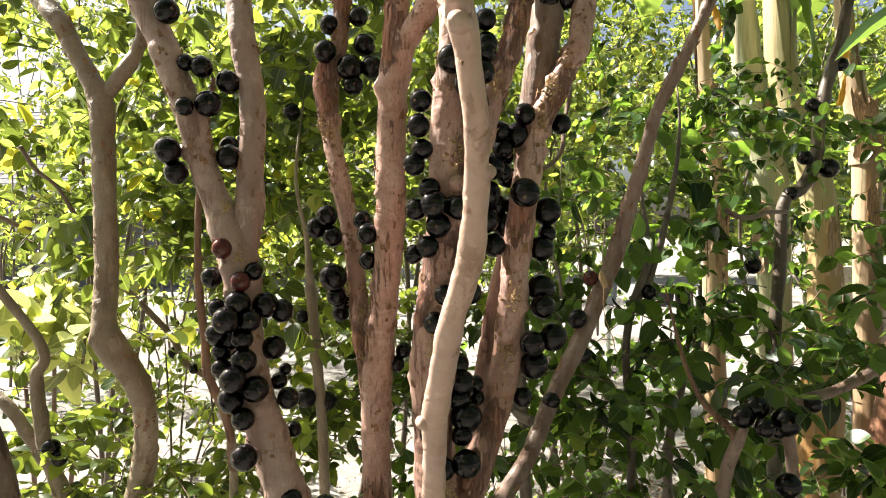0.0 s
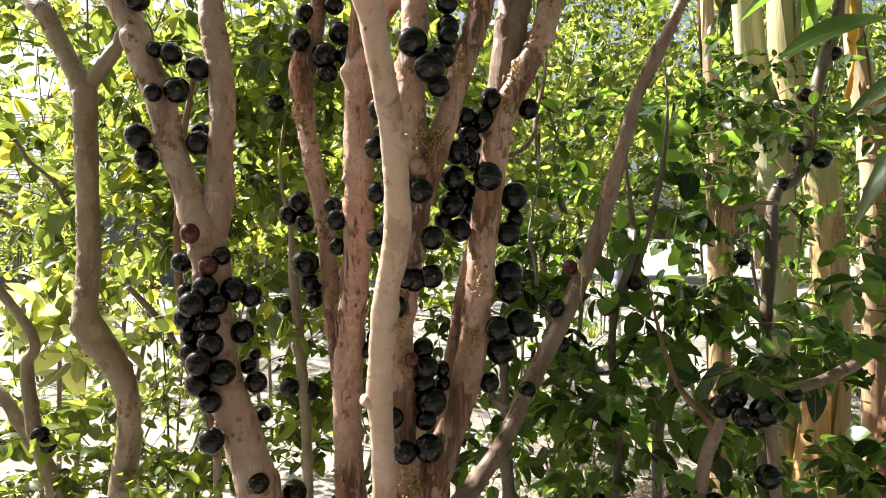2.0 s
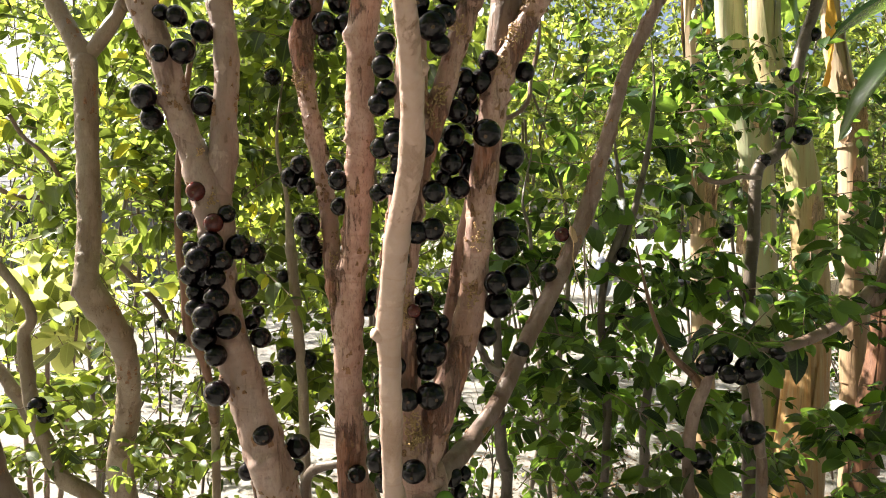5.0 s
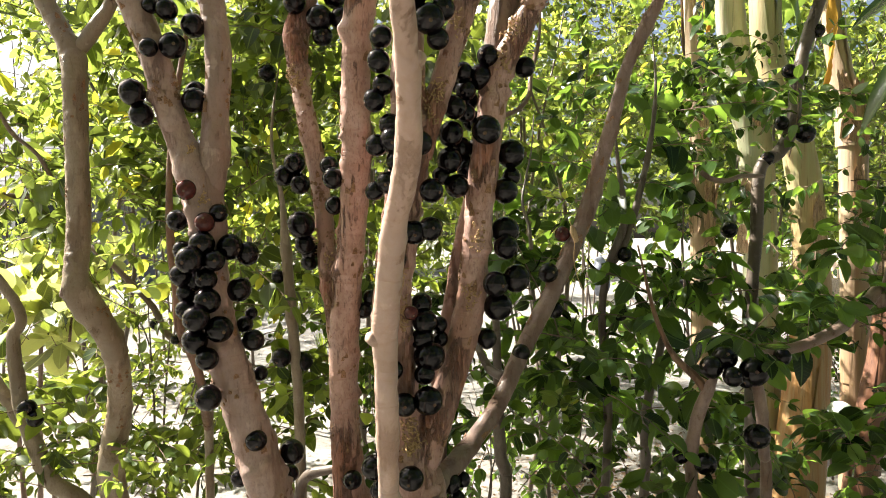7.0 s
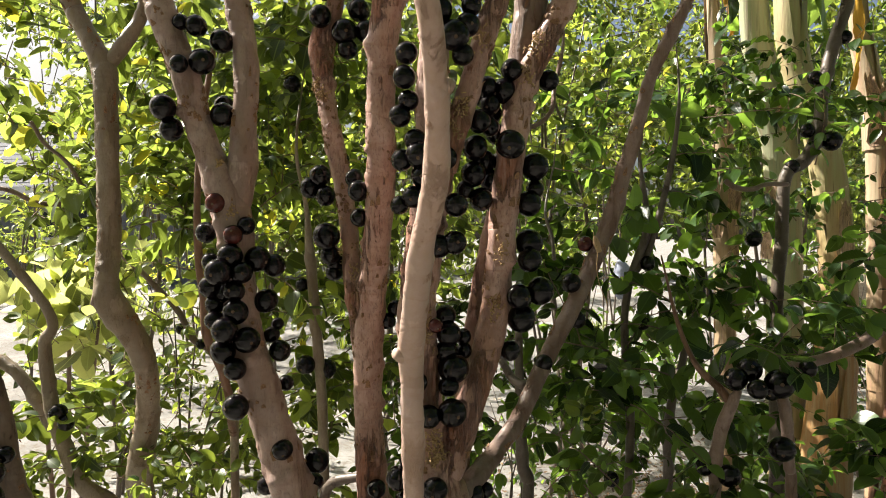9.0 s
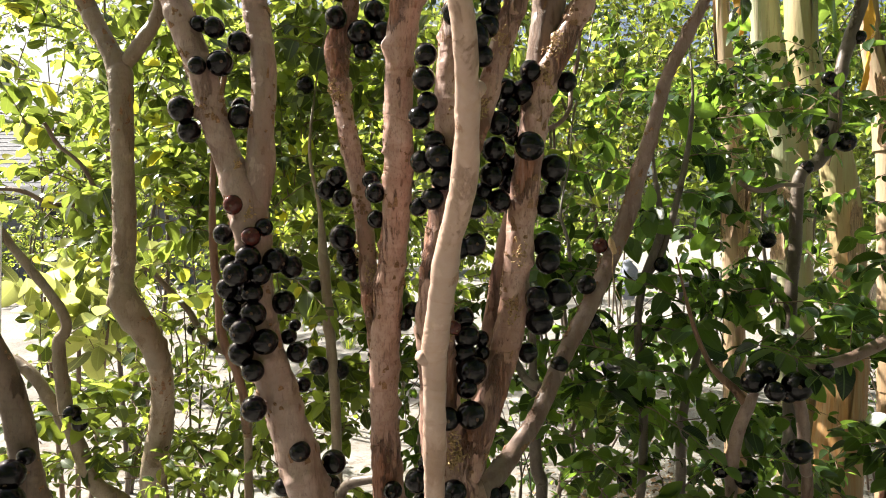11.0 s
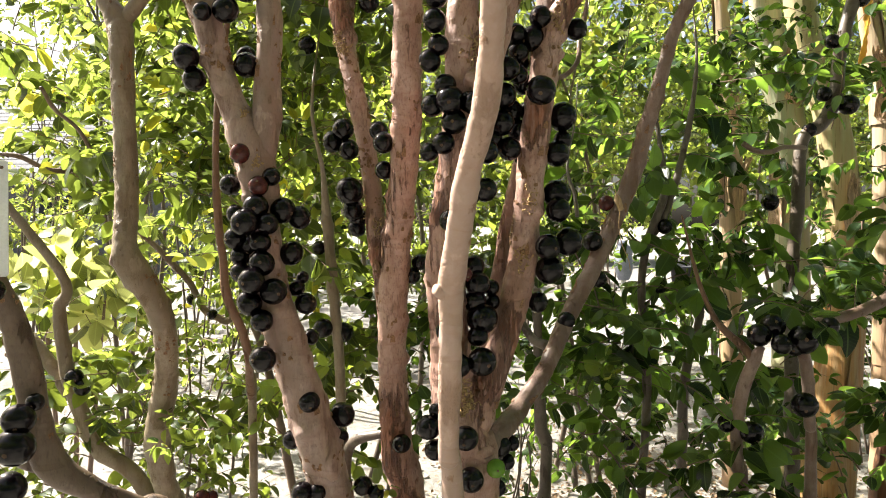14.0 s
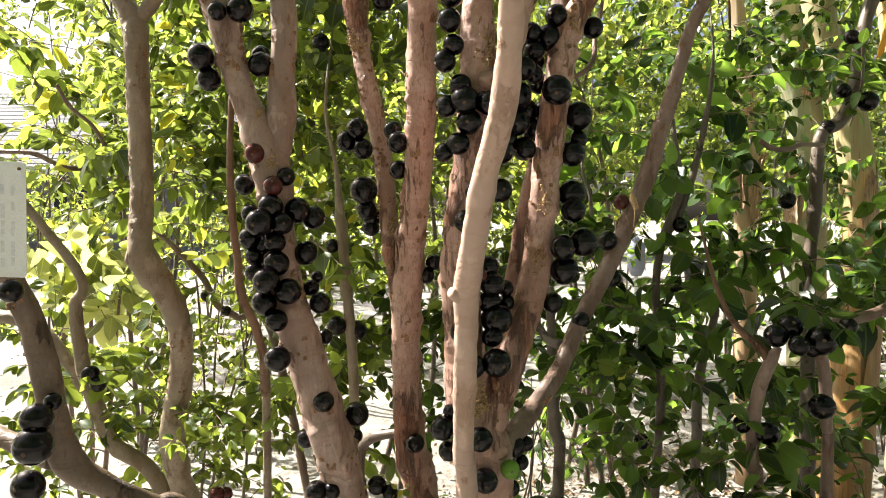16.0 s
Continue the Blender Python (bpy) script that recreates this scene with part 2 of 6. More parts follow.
SKIN = skin("black_fruit_skin", (0.0018, 0.0015, 0.002), (0.006, 0.0035, 0.005))
SKIN_RED = skin("reddish_fruit_skin", (0.03, 0.007, 0.008), (0.11, 0.025, 0.018))
SKIN_GREEN = skin("green_fruit_skin", (0.10, 0.22, 0.02), (0.16, 0.30, 0.04))
CALYX = plain("dry_calyx", (0.12, 0.075, 0.045), 0.9, 0.3, 30.0)
FLOWER = plain("dry_flower_tuft", (0.46, 0.31, 0.15), 0.9, 0.3, 200.0)
SCAR = plain("rusty_bark_scar", (0.27, 0.15, 0.08), 0.9, 0.45, 160.0, 0.5, 0.001)
SACK = plain("grey_blue_cloth", (0.30, 0.32, 0.42), 0.85, 0.2, 30.0)
BLOCK = plain("beige_concrete_block", (0.50, 0.42, 0.33), 0.9, 0.2, 12.0)
STONE = plain("dark_grey_stone", (0.07, 0.065, 0.06), 0.9, 0.4, 14.0, 0.6, 0.008)
TWIG = plain("thin_twig_bark", (0.16, 0.10, 0.06), 0.75, 0.35, 120.0)
CUT = plain("cut_wood", (0.42, 0.29, 0.16), 0.8, 0.2, 90.0, stretch=(1, 1, 0.2))
SHEATH_DRY = plain("dry_banana_sheath", (0.44, 0.30, 0.20), 0.8, 0.4, 18.0, 0.5, 0.006, stretch=(3, 3, 0.15))


def banana_skin(name, low, high, streak, change=(0.55, 1.15)):
    """Smooth sheaths: weathered orange-brown old ones at the foot, pale fresh ones above, streaked lengthwise."""
    m, nt, b = material(name)
    place = nt.nodes.new("ShaderNodeTexCoord")
    axis = nt.nodes.new("ShaderNodeSeparateXYZ")
    nt.links.new(place.outputs["Object"], axis.inputs[0])
    broad = grain(nt, coords(nt, (2, 2, 0.5)), 5, 5, 0.6)
    add = nt.nodes.new("ShaderNodeMath")
    add.operation = "MULTIPLY_ADD"
    add.inputs[1].default_value = 0.7
    nt.links.new(broad, add.inputs[0])
    nt.links.new(axis.outputs["Z"], add.inputs[2])
    age = nt.nodes.new("ShaderNodeMapRange")
    age.inputs["From Min"].default_value, age.inputs["From Max"].default_value = change[0] + 0.35, change[1] + 0.35
    nt.links.new(add.outputs[0], age.inputs["Value"])
    c = mixed(nt, age.outputs[0], low, high)
    fine = grain(nt, coords(nt, (3, 3, 0.10)), 22, 6, 0.65)
    c = mixed(nt, ramp(nt, fine, (0.42, (0, 0, 0)), (0.62, (0.75, 0.75, 0.75))), c, streak)
    c = mixed(nt, ramp(nt, grain(nt, coords(nt, (3, 3, 0.08)), 60, 4, 0.7), (0.33, (0.6, 0.6, 0.6)), (0.43, (0, 0, 0))), c, tuple(v * 0.4 for v in low))
    nt.links.new(c, b.inputs["Base Color"])
    b.inputs["Roughness"].default_value = 0.5
    relief(nt, b, fine, 0.4, 0.006)
    return m


TRUNK_OLD = banana_skin("weathered_banana_trunk", (0.281, 0.133, 0.035), (0.343, 0.312, 0.164), (0.328, 0.226, 0.117), (0.75, 1.25))
TRUNK_PALE = banana_skin("pale_banana_trunk", (0.265, 0.218, 0.094), (0.296, 0.320, 0.195), (0.359, 0.296, 0.195), (0.2, 0.8))
TRUNK_PAPER = banana_skin("papery_banana_trunk", (0.296, 0.195, 0.109), (0.374, 0.296, 0.195), (0.328, 0.195, 0.125), (0.5, 1.1))
TRUNK_BROWN = banana_skin("brown_banana_trunk", (0.13, 0.055, 0.03), (0.52, 0.36, 0.22), (0.25, 0.11, 0.055), (0.9, 1.5))
PLASTIC = plain("white_plastic_tag", (0.78, 0.79, 0.80), 0.45, 0.05, 60.0, 0.1, 0.0004)
INK = plain("faded_tag_writing", (0.69, 0.70, 0.73), 0.6, 0.1, 60.0)
POT = plain("black_pot_plastic", (0.02, 0.02, 0.022), 0.5, 0.3, 20.0)
SIDING = plain("dark_grey_siding", (0.13, 0.135, 0.145), 0.7, 0.2, 5.0, 0.3, 0.003, stretch=(0.3, 1, 3))
SHINGLE = plain("grey_roof_shingles", (0.12, 0.122, 0.135), 0.9, 0.25, 6.0, 0.4, 0.006)
FASCIA = plain("white_fascia_paint", (0.72, 0.72, 0.70), 0.6, 0.08, 8.0)
GLASS = plain("dark_window_glass", (0.03, 0.035, 0.04), 0.08, 0.2, 2.0, 0.02)
PEBBLE = plain("ground_pebble", (0.42, 0.37, 0.31), 0.9, 0.3, 60.0)


def soil():
    m, nt, b = material("dry_sandy_soil")
    v = coords(nt)
    a = grain(nt, v, 1.3, 6, 0.65, 0.5)
    f = grain(nt, v, 26, 8, 0.72)
    g = grain(nt, v, 160, 5, 0.7)
    c = ramp(nt, a, (0.30, (0.14, 0.128, 0.114)), (0.50, (0.215, 0.205, 0.19)), (0.70, (0.30, 0.29, 0.275)))
    c = mixed(nt, ramp(nt, f, (0.36, (0.9, 0.9, 0.9)), (0.5, (0, 0, 0))), c, (0.13, 0.10, 0.07))
    c = mixed(nt, ramp(nt, g, (0.62, (0, 0, 0)), (0.72, (0.7, 0.7, 0.7))), c, (0.36, 0.34, 0.315))
    nt.links.new(c, b.inputs["Base Color"])
    b.inputs["Roughness"].default_value = 0.95
    relief(nt, b, g, 0.5, 0.004)
    relief(nt, b, f, 0.7, 0.02)
    return m


SOIL = soil()

# ---- limbs and fruit: x, y, z, radius in metres (fifth value: 1 reddish, 2 green) ----
STEM_LEFT = [
    (-0.045, 0.800, 0.020, 0.037),
    (-0.060, 0.800, 0.250, 0.033),
    (-0.154, 0.814, 0.662, 0.025),
    (-0.167, 0.803, 0.729, 0.025),
    (-0.181, 0.794, 0.786, 0.024),
    (-0.195, 0.788, 0.841, 0.023),
    (-0.210, 0.784, 0.892, 0.022),
    (-0.223, 0.784, 0.941, 0.021),
    (-0.230, 0.787, 0.994, 0.020),
    (-0.232, 0.789, 1.040, 0.020),
    (-0.244, 0.791, 1.093, 0.024),
    (-0.262, 0.791, 1.138, 0.017),
    (-0.277, 0.792, 1.177, 0.016),
    (-0.294, 0.789, 1.243, 0.016),
    (-0.320, 0.790, 1.309, 0.017),
    (-0.342, 0.798, 1.358, 0.017),
    (-0.460, 0.800, 1.600, 0.016),
    (-0.640, 0.800, 1.900, 0.013),
    (-0.780, 0.820, 2.300, 0.008),
]
LIMB_LEFT = [
    (-0.235, 0.790, 1.060, 0.010),
    (-0.231, 0.791, 1.093, 0.016),
    (-0.226, 0.794, 1.138, 0.017),
    (-0.226, 0.797, 1.178, 0.015),
    (-0.222, 0.796, 1.245, 0.015),
    (-0.231, 0.800, 1.313, 0.014),
    (-0.241, 0.807, 1.375, 0.014),
    (-0.270, 0.880, 1.620, 0.014),
    (-0.280, 0.950, 2.000, 0.011),
    (-0.220, 1.000, 2.400, 0.006),
]
STEM_THIN = [
    (-0.084, 0.865, 0.830, 0.007),
    (-0.089, 0.861, 0.874, 0.011),
    (-0.098, 0.860, 0.936, 0.011),
    (-0.107, 0.869, 0.996, 0.012),
    (-0.112, 0.879, 1.045, 0.011),
    (-0.119, 0.886, 1.095, 0.011),
    (-0.129, 0.892, 1.145, 0.012),
    (-0.140, 0.896, 1.196, 0.012),
    (-0.152, 0.913, 1.250, 0.013),
    (-0.160, 0.931, 1.304, 0.017),
    (-0.156, 0.934, 1.329, 0.016),
    (-0.144, 0.938, 1.361, 0.011),
    (-0.140, 0.945, 1.410, 0.011),
    (-0.130, 1.000, 1.660, 0.010),
    (-0.100, 1.050, 2.100, 0.007),
]
STEM_MIDDLE = [
    (-0.015, 0.820, 0.020, 0.035),
    (-0.021, 0.826, 0.250, 0.031),
    (-0.065, 0.876, 0.634, 0.023),
    (-0.079, 0.874, 0.695, 0.021),
    (-0.084, 0.868, 0.772, 0.019),
    (-0.086, 0.863, 0.838, 0.018),
    (-0.084, 0.853, 0.904, 0.018),
    (-0.076, 0.837, 0.990, 0.018),
    (-0.069, 0.826, 1.044, 0.017),
    (-0.065, 0.817, 1.090, 0.017),
    (-0.061, 0.804, 1.134, 0.017),
    (-0.061, 0.794, 1.178, 0.017),
    (-0.060, 0.785, 1.220, 0.016),
    (-0.057, 0.778, 1.262, 0.016),
    (-0.050, 0.775, 1.309, 0.016),
    (-0.035, 0.774, 1.334, 0.013),
    (-0.019, 0.773, 1.359, 0.013),
    (-0.006, 0.773, 1.388, 0.012),
    (0.030, 0.820, 1.500, 0.013),
    (0.070, 0.840, 1.800, 0.012),
    (0.090, 0.860, 2.200, 0.008),
]
LIMB_MIDDLE = [
    (-0.056, 0.779, 1.281, 0.011),
    (-0.055, 0.777, 1.306, 0.014),
    (-0.054, 0.779, 1.339, 0.014),
    (-0.053, 0.787, 1.374, 0.014),
    (-0.053, 0.795, 1.415, 0.013),
    (-0.110, 0.860, 1.650, 0.012),
    (-0.130, 0.900, 2.100, 0.008),
]
STEM_FRONT = [
    (0.030, 0.780, 0.000, 0.018),
    (0.010, 0.750, 0.300, 0.015),
    (-0.006, 0.660, 0.732, 0.011),
    (-0.010, 0.632, 0.788, 0.010),
    (-0.008, 0.588, 0.873, 0.010),
    (-0.007, 0.560, 0.928, 0.010),
    (-0.007, 0.548, 0.952, 0.011),
    (-0.001, 0.513, 0.995, 0.010),
    (0.006, 0.479, 1.040, 0.009),
    (0.013, 0.459, 1.065, 0.009),
    (0.018, 0.438, 1.088, 0.009),
    (0.020, 0.418, 1.110, 0.008),
    (0.020, 0.401, 1.129, 0.008),
    (0.019, 0.384, 1.147, 0.007),
    (0.018, 0.367, 1.162, 0.007),
    (0.015, 0.358, 1.180, 0.007),
    (0.013, 0.352, 1.195, 0.007),
    (0.010, 0.345, 1.208, 0.008),
    (0.008, 0.340, 1.218, 0.007),
    (0.006, 0.335, 1.233, 0.006),
    (-0.010, 0.330, 1.500, 0.008),
    (-0.030, 0.320, 1.900, 0.006),
]
STEM_CENTRE = [
    (0.005, 0.780, 0.020, 0.056),
    (0.005, 0.774, 0.250, 0.050),
    (0.016, 0.764, 0.709, 0.030),
    (0.011, 0.758, 0.744, 0.027),
    (-0.005, 0.757, 0.805, 0.026),
    (-0.009, 0.754, 0.860, 0.023),
    (-0.013, 0.751, 0.918, 0.0215),
    (-0.015, 0.748, 0.955, 0.021),
    (-0.013, 0.745, 0.985, 0.0205),
    (-0.009, 0.743, 1.015, 0.0215),
    (-0.005, 0.740, 1.050, 0.021),
    (-0.001, 0.736, 1.085, 0.0205),
    (0.006, 0.729, 1.135, 0.021),
    (0.004, 0.724, 1.180, 0.018),
    (0.004, 0.719, 1.233, 0.0165),
    (0.007, 0.717, 1.276, 0.014),
    (0.009, 0.719, 1.337, 0.013),
    (-0.020, 0.760, 1.500, 0.013),
    (-0.030, 0.750, 1.900, 0.011),
    (-0.030, 0.720, 2.300, 0.006),
]
STEM_INNER = [
    (0.030, 0.820, 0.100, 0.016),
    (0.030, 0.830, 0.600, 0.013),
    (0.037, 0.838, 0.820, 0.010),
    (0.047, 0.832, 0.928, 0.0085),
    (0.0535, 0.830, 0.967, 0.008),
    (0.058, 0.830, 1.000, 0.008),
    (0.067, 0.828, 1.055, 0.006),
    (0.078, 0.815, 1.120, 0.003),
]
LIMB_CENTRE = [
    (0.020, 0.727, 1.118, 0.009),
    (0.027, 0.726, 1.158, 0.013),
    (0.040, 0.731, 1.199, 0.012),
    (0.053, 0.733, 1.243, 0.012),
    (0.067, 0.736, 1.288, 0.013),
    (0.079, 0.739, 1.326, 0.013),
    (0.120, 0.790, 1.550, 0.012),
    (0.200, 0.830, 1.950, 0.010),
    (0.240, 0.850, 2.300, 0.006),
]
STEM_RIGHT = [
    (0.025, 0.790, 0.020, 0.037),
    (0.031, 0.787, 0.250, 0.033),
    (0.014, 0.763, 0.721, 0.019),
    (0.021, 0.762, 0.789, 0.020),
    (0.042, 0.766, 0.846, 0.017),
    (0.060, 0.777, 0.899, 0.016),
    (0.073, 0.787, 0.954, 0.017),
    (0.077, 0.787, 0.987, 0.017),
    (0.081, 0.779, 1.046, 0.016),
    (0.088, 0.776, 1.109, 0.016),
    (0.096, 0.775, 1.174, 0.016),
    (0.105, 0.775, 1.221, 0.015),
    (0.125, 0.775, 1.261, 0.013),
    (0.145, 0.775, 1.304, 0.013),
    (0.159, 0.778, 1.344, 0.013),
    (0.200, 0.860, 1.600, 0.013),
    (0.300, 0.920, 1.950, 0.010),
    (0.340, 0.950, 2.300, 0.006),
]
LIMB_RIGHT = [
    (0.095, 0.783, 1.157, 0.010),
    (0.100, 0.791, 1.205, 0.016),
    (0.106, 0.794, 1.245, 0.018),
    (0.112, 0.794, 1.285, 0.019),
    (0.116, 0.795, 1.324, 0.019),
    (0.122, 0.797, 1.378, 0.018),
    (0.120, 0.840, 1.600, 0.015),
    (0.160, 0.900, 2.000, 0.011),
    (0.170, 0.900, 2.400, 0.007),
]
STEM_LEANING = [
    (0.010, 0.763, 0.721, 0.013),
    (0.031, 0.785, 0.741, 0.013),
    (0.054, 0.819, 0.754, 0.013),
    (0.082, 0.868, 0.772, 0.012),
    (0.114, 0.902, 0.806, 0.011),
    (0.159, 0.958, 0.880, 0.012),
    (0.210, 0.998, 0.966, 0.012),
    (0.257, 1.034, 1.059, 0.013),
    (0.275, 1.030, 1.119, 0.012),
    (0.295, 1.006, 1.209, 0.010),
    (0.311, 0.992, 1.281, 0.009),
    (0.340, 0.978, 1.347, 0.009),
    (0.362, 0.971, 1.396, 0.008),
    (0.460, 0.990, 1.600, 0.010),
    (0.620, 1.050, 1.900, 0.007),
]
LIMB_CROSS = [
    (-0.094, 0.891, 0.726, 0.0047),
    (-0.112, 0.901, 0.721, 0.0062),
    (-0.136, 0.912, 0.712, 0.0070),
    (-0.152, 0.922, 0.696, 0.0070),
    (-0.157, 0.924, 0.664, 0.0070),
    (-0.155, 0.926, 0.623, 0.0078),
    (-0.151, 0.928, 0.581, 0.0078),
    (-0.020, 0.900, 0.300, 0.0109),
]
STEM_CROOKED = [
    (-0.300, 1.120, 0.000, 0.024),
    (-0.330, 1.120, 0.300, 0.020),
    (-0.480, 1.122, 0.524, 0.019),
    (-0.498, 1.108, 0.603, 0.020),
    (-0.499, 1.095, 0.647, 0.021),
    (-0.479, 1.067, 0.706, 0.020),
    (-0.463, 1.049, 0.766, 0.017),
    (-0.452, 1.026, 0.824, 0.017),
    (-0.448, 0.998, 0.875, 0.018),
    (-0.459, 0.976, 0.917, 0.019),
    (-0.478, 0.964, 0.953, 0.021),
    (-0.484, 0.967, 0.985, 0.016),
    (-0.488, 0.984, 1.047, 0.016),
    (-0.492, 0.988, 1.157, 0.016),
    (-0.497, 0.993, 1.269, 0.017),
    (-0.505, 1.001, 1.307, 0.018),
    (-0.521, 1.004, 1.336, 0.014),
    (-0.554, 1.016, 1.388, 0.014),
    (-0.590, 1.024, 1.441, 0.014),
    (-0.800, 1.150, 1.620, 0.009),
]
LIMB_CROOKED = [
    (-0.504, 1.001, 1.296, 0.009),
    (-0.483, 1.000, 1.323, 0.011),
    (-0.463, 0.998, 1.349, 0.011),
    (-0.451, 1.007, 1.378, 0.010),
    (-0.445, 1.014, 1.429, 0.010),
    (-0.480, 1.100, 1.700, 0.007),
]
STEM_LABEL = [
    (-0.600, 0.620, 1.750, 0.006),
    (-0.500, 0.600, 1.400, 0.009),
    (-0.459, 0.626, 0.995, 0.011),
    (-0.453, 0.633, 0.967, 0.011),
    (-0.445, 0.639, 0.939, 0.012),
    (-0.438, 0.651, 0.904, 0.013),
    (-0.432, 0.659, 0.857, 0.014),
    (-0.429, 0.664, 0.821, 0.014),
    (-0.425, 0.667, 0.785, 0.015),
    (-0.412, 0.674, 0.753, 0.016),
    (-0.379, 0.685, 0.728, 0.012),
    (-0.345, 0.702, 0.706, 0.010),
    (-0.299, 0.723, 0.673, 0.010),
    (-0.100, 0.750, 0.400, 0.020),
    (-0.030, 0.790, 0.100, 0.022),
]
LIMB_LABEL = [
    (-0.425, 0.674, 0.762, 0.013),
    (-0.459, 0.678, 0.769, 0.011),
    (-0.502, 0.688, 0.782, 0.010),
    (-0.551, 0.697, 0.798, 0.010),
    (-0.750, 0.700, 0.900, 0.009),
]
STEM_FORKED = [
    (-0.950, 1.250, 1.350, 0.005),
    (-0.850, 1.180, 1.120, 0.007),
    (-0.698, 1.171, 0.918, 0.009),
    (-0.706, 1.174, 0.860, 0.011),
    (-0.700, 1.172, 0.799, 0.012),
    (-0.688, 1.171, 0.728, 0.013),
    (-0.667, 1.174, 0.666, 0.014),
    (-0.640, 1.178, 0.604, 0.014),
    (-0.556, 1.182, 0.520, 0.015),
    (-0.420, 1.130, 0.200, 0.016),
    (-0.360, 1.130, 0.000, 0.020),
]
LIMB_FORKED = [
    (-0.692, 1.172, 0.707, 0.010),
    (-0.732, 1.190, 0.754, 0.011),
    (-0.789, 1.207, 0.808, 0.011),
    (-0.874, 1.216, 0.832, 0.013),
    (-0.940, 1.216, 0.821, 0.012),
]
SAPLING = [
    (-0.200, 1.120, 0.000, 0.011),
    (-0.200, 1.151, 0.539, 0.009),
    (-0.201, 1.147, 0.624, 0.009),
    (-0.202, 1.136, 0.766, 0.009),
    (-0.207, 1.132, 0.844, 0.009),
    (-0.215, 1.129, 0.950, 0.009),
    (-0.223, 1.136, 1.024, 0.008),
    (-0.230, 1.142, 1.100, 0.004),
    (-0.248, 1.147, 1.196, 0.003),
    (-0.244, 1.180, 1.320, 0.0015),
    (-0.232, 1.230, 1.458, 0.0008),
]
STAKE = [
    (-0.350, 1.090, 0.000, 0.007),
    (-0.348, 1.122, 0.523, 0.007),
    (-0.346, 1.115, 0.678, 0.007),
    (-0.344, 1.111, 0.758, 0.007),
]
STEM_RED = [
    (-0.345, 1.108, 0.720, 0.007),
    (-0.330, 1.050, 0.765, 0.007),
    (-0.315, 1.002, 0.805, 0.007),
    (-0.321, 0.984, 0.852, 0.007),
    (-0.338, 0.972, 0.903, 0.007),
    (-0.341, 0.969, 0.952, 0.006),
    (-0.347, 0.966, 1.017, 0.006),
    (-0.351, 0.971, 1.106, 0.005),
    (-0.353, 0.995, 1.216, 0.005),
    (-0.343, 1.019, 1.338, 0.004),
]
STEM_BACK = [
    (-0.300, 1.500, 0.000, 0.0105),
    (-0.453, 1.542, 0.724, 0.0090),
    (-0.546, 1.549, 0.785, 0.0083),
    (-0.594, 1.557, 0.812, 0.0083),
    (-0.627, 1.564, 0.870, 0.0075),
    (-0.673, 1.561, 0.923, 0.0075),
    (-0.722, 1.569, 0.968, 0.0067),
    (-0.796, 1.586, 1.021, 0.0053),
]
STEM_TWIN = [
    (0.420, 1.000, 0.000, 0.020),
    (0.414, 0.978, 0.587, 0.009),
    (0.400, 0.964, 0.659, 0.009),
    (0.396, 0.956, 0.727, 0.009),
    (0.401, 0.948, 0.778, 0.009),
    (0.414, 0.942, 0.820, 0.0085),
    (0.422, 0.939, 0.836, 0.004),
]
LIMB_TWIN = [
    (0.414, 0.942, 0.812, 0.0075),
    (0.401, 0.955, 0.834, 0.0062),
    (0.386, 0.974, 0.850, 0.0052),
    (0.374, 0.994, 0.872, 0.0042),
    (0.360, 1.020, 0.925, 0.003),
    (0.345, 1.050, 1.020, 0.0012),
]
STEM_BOUGH = [
    (0.520, 1.000, 0.000, 0.020),
    (0.531, 1.016, 0.621, 0.009),
    (0.521, 1.002, 0.712, 0.008),
    (0.508, 0.987, 0.792, 0.009),
    (0.488, 0.969, 0.850, 0.008),
    (0.523, 0.979, 0.864, 0.008),
    (0.572, 0.993, 0.873, 0.008),
    (0.633, 1.012, 0.893, 0.009),
    (0.679, 1.031, 0.920, 0.010),
    (0.710, 1.039, 0.950, 0.009),
    (0.747, 1.057, 0.988, 0.009),
    (0.950, 1.200, 1.600, 0.006),
]
STEM_FRUITED = [
    (0.620, 1.250, 0.000, 0.018),
    (0.620, 1.250, 0.400, 0.015),
    (0.634, 1.293, 0.881, 0.012),
    (0.643, 1.295, 1.033, 0.012),
    (0.651, 1.298, 1.163, 0.012),
    (0.691, 1.307, 1.196, 0.013),
    (0.725, 1.324, 1.248, 0.013),
    (0.736, 1.330, 1.332, 0.012),
    (0.758, 1.335, 1.422, 0.012),
    (0.786, 1.341, 1.501, 0.011),
    (0.802, 1.347, 1.570, 0.010),
    (0.950, 1.500, 1.800, 0.006),
]
STEM_DARK = [
    (0.300, 1.200, 0.000, 0.011),
    (0.338, 1.230, 0.557, 0.008),
    (0.342, 1.225, 0.662, 0.008),
    (0.340, 1.220, 0.746, 0.008),
    (0.328, 1.213, 0.891, 0.007),
    (0.339, 1.208, 0.982, 0.007),
    (0.368, 1.214, 1.063, 0.007),
    (0.359, 1.219, 1.155, 0.004),
    (0.350, 1.230, 1.260, 0.001),
]
LIMB_DARK = [
    (0.340, 1.208, 0.977, 0.006),
    (0.369, 1.216, 1.023, 0.006),
    (0.395, 1.221, 1.104, 0.006),
    (0.420, 1.237, 1.198, 0.005),
    (0.435, 1.251, 1.304, 0.003),
    (0.440, 1.290, 1.420, 0.001),
]
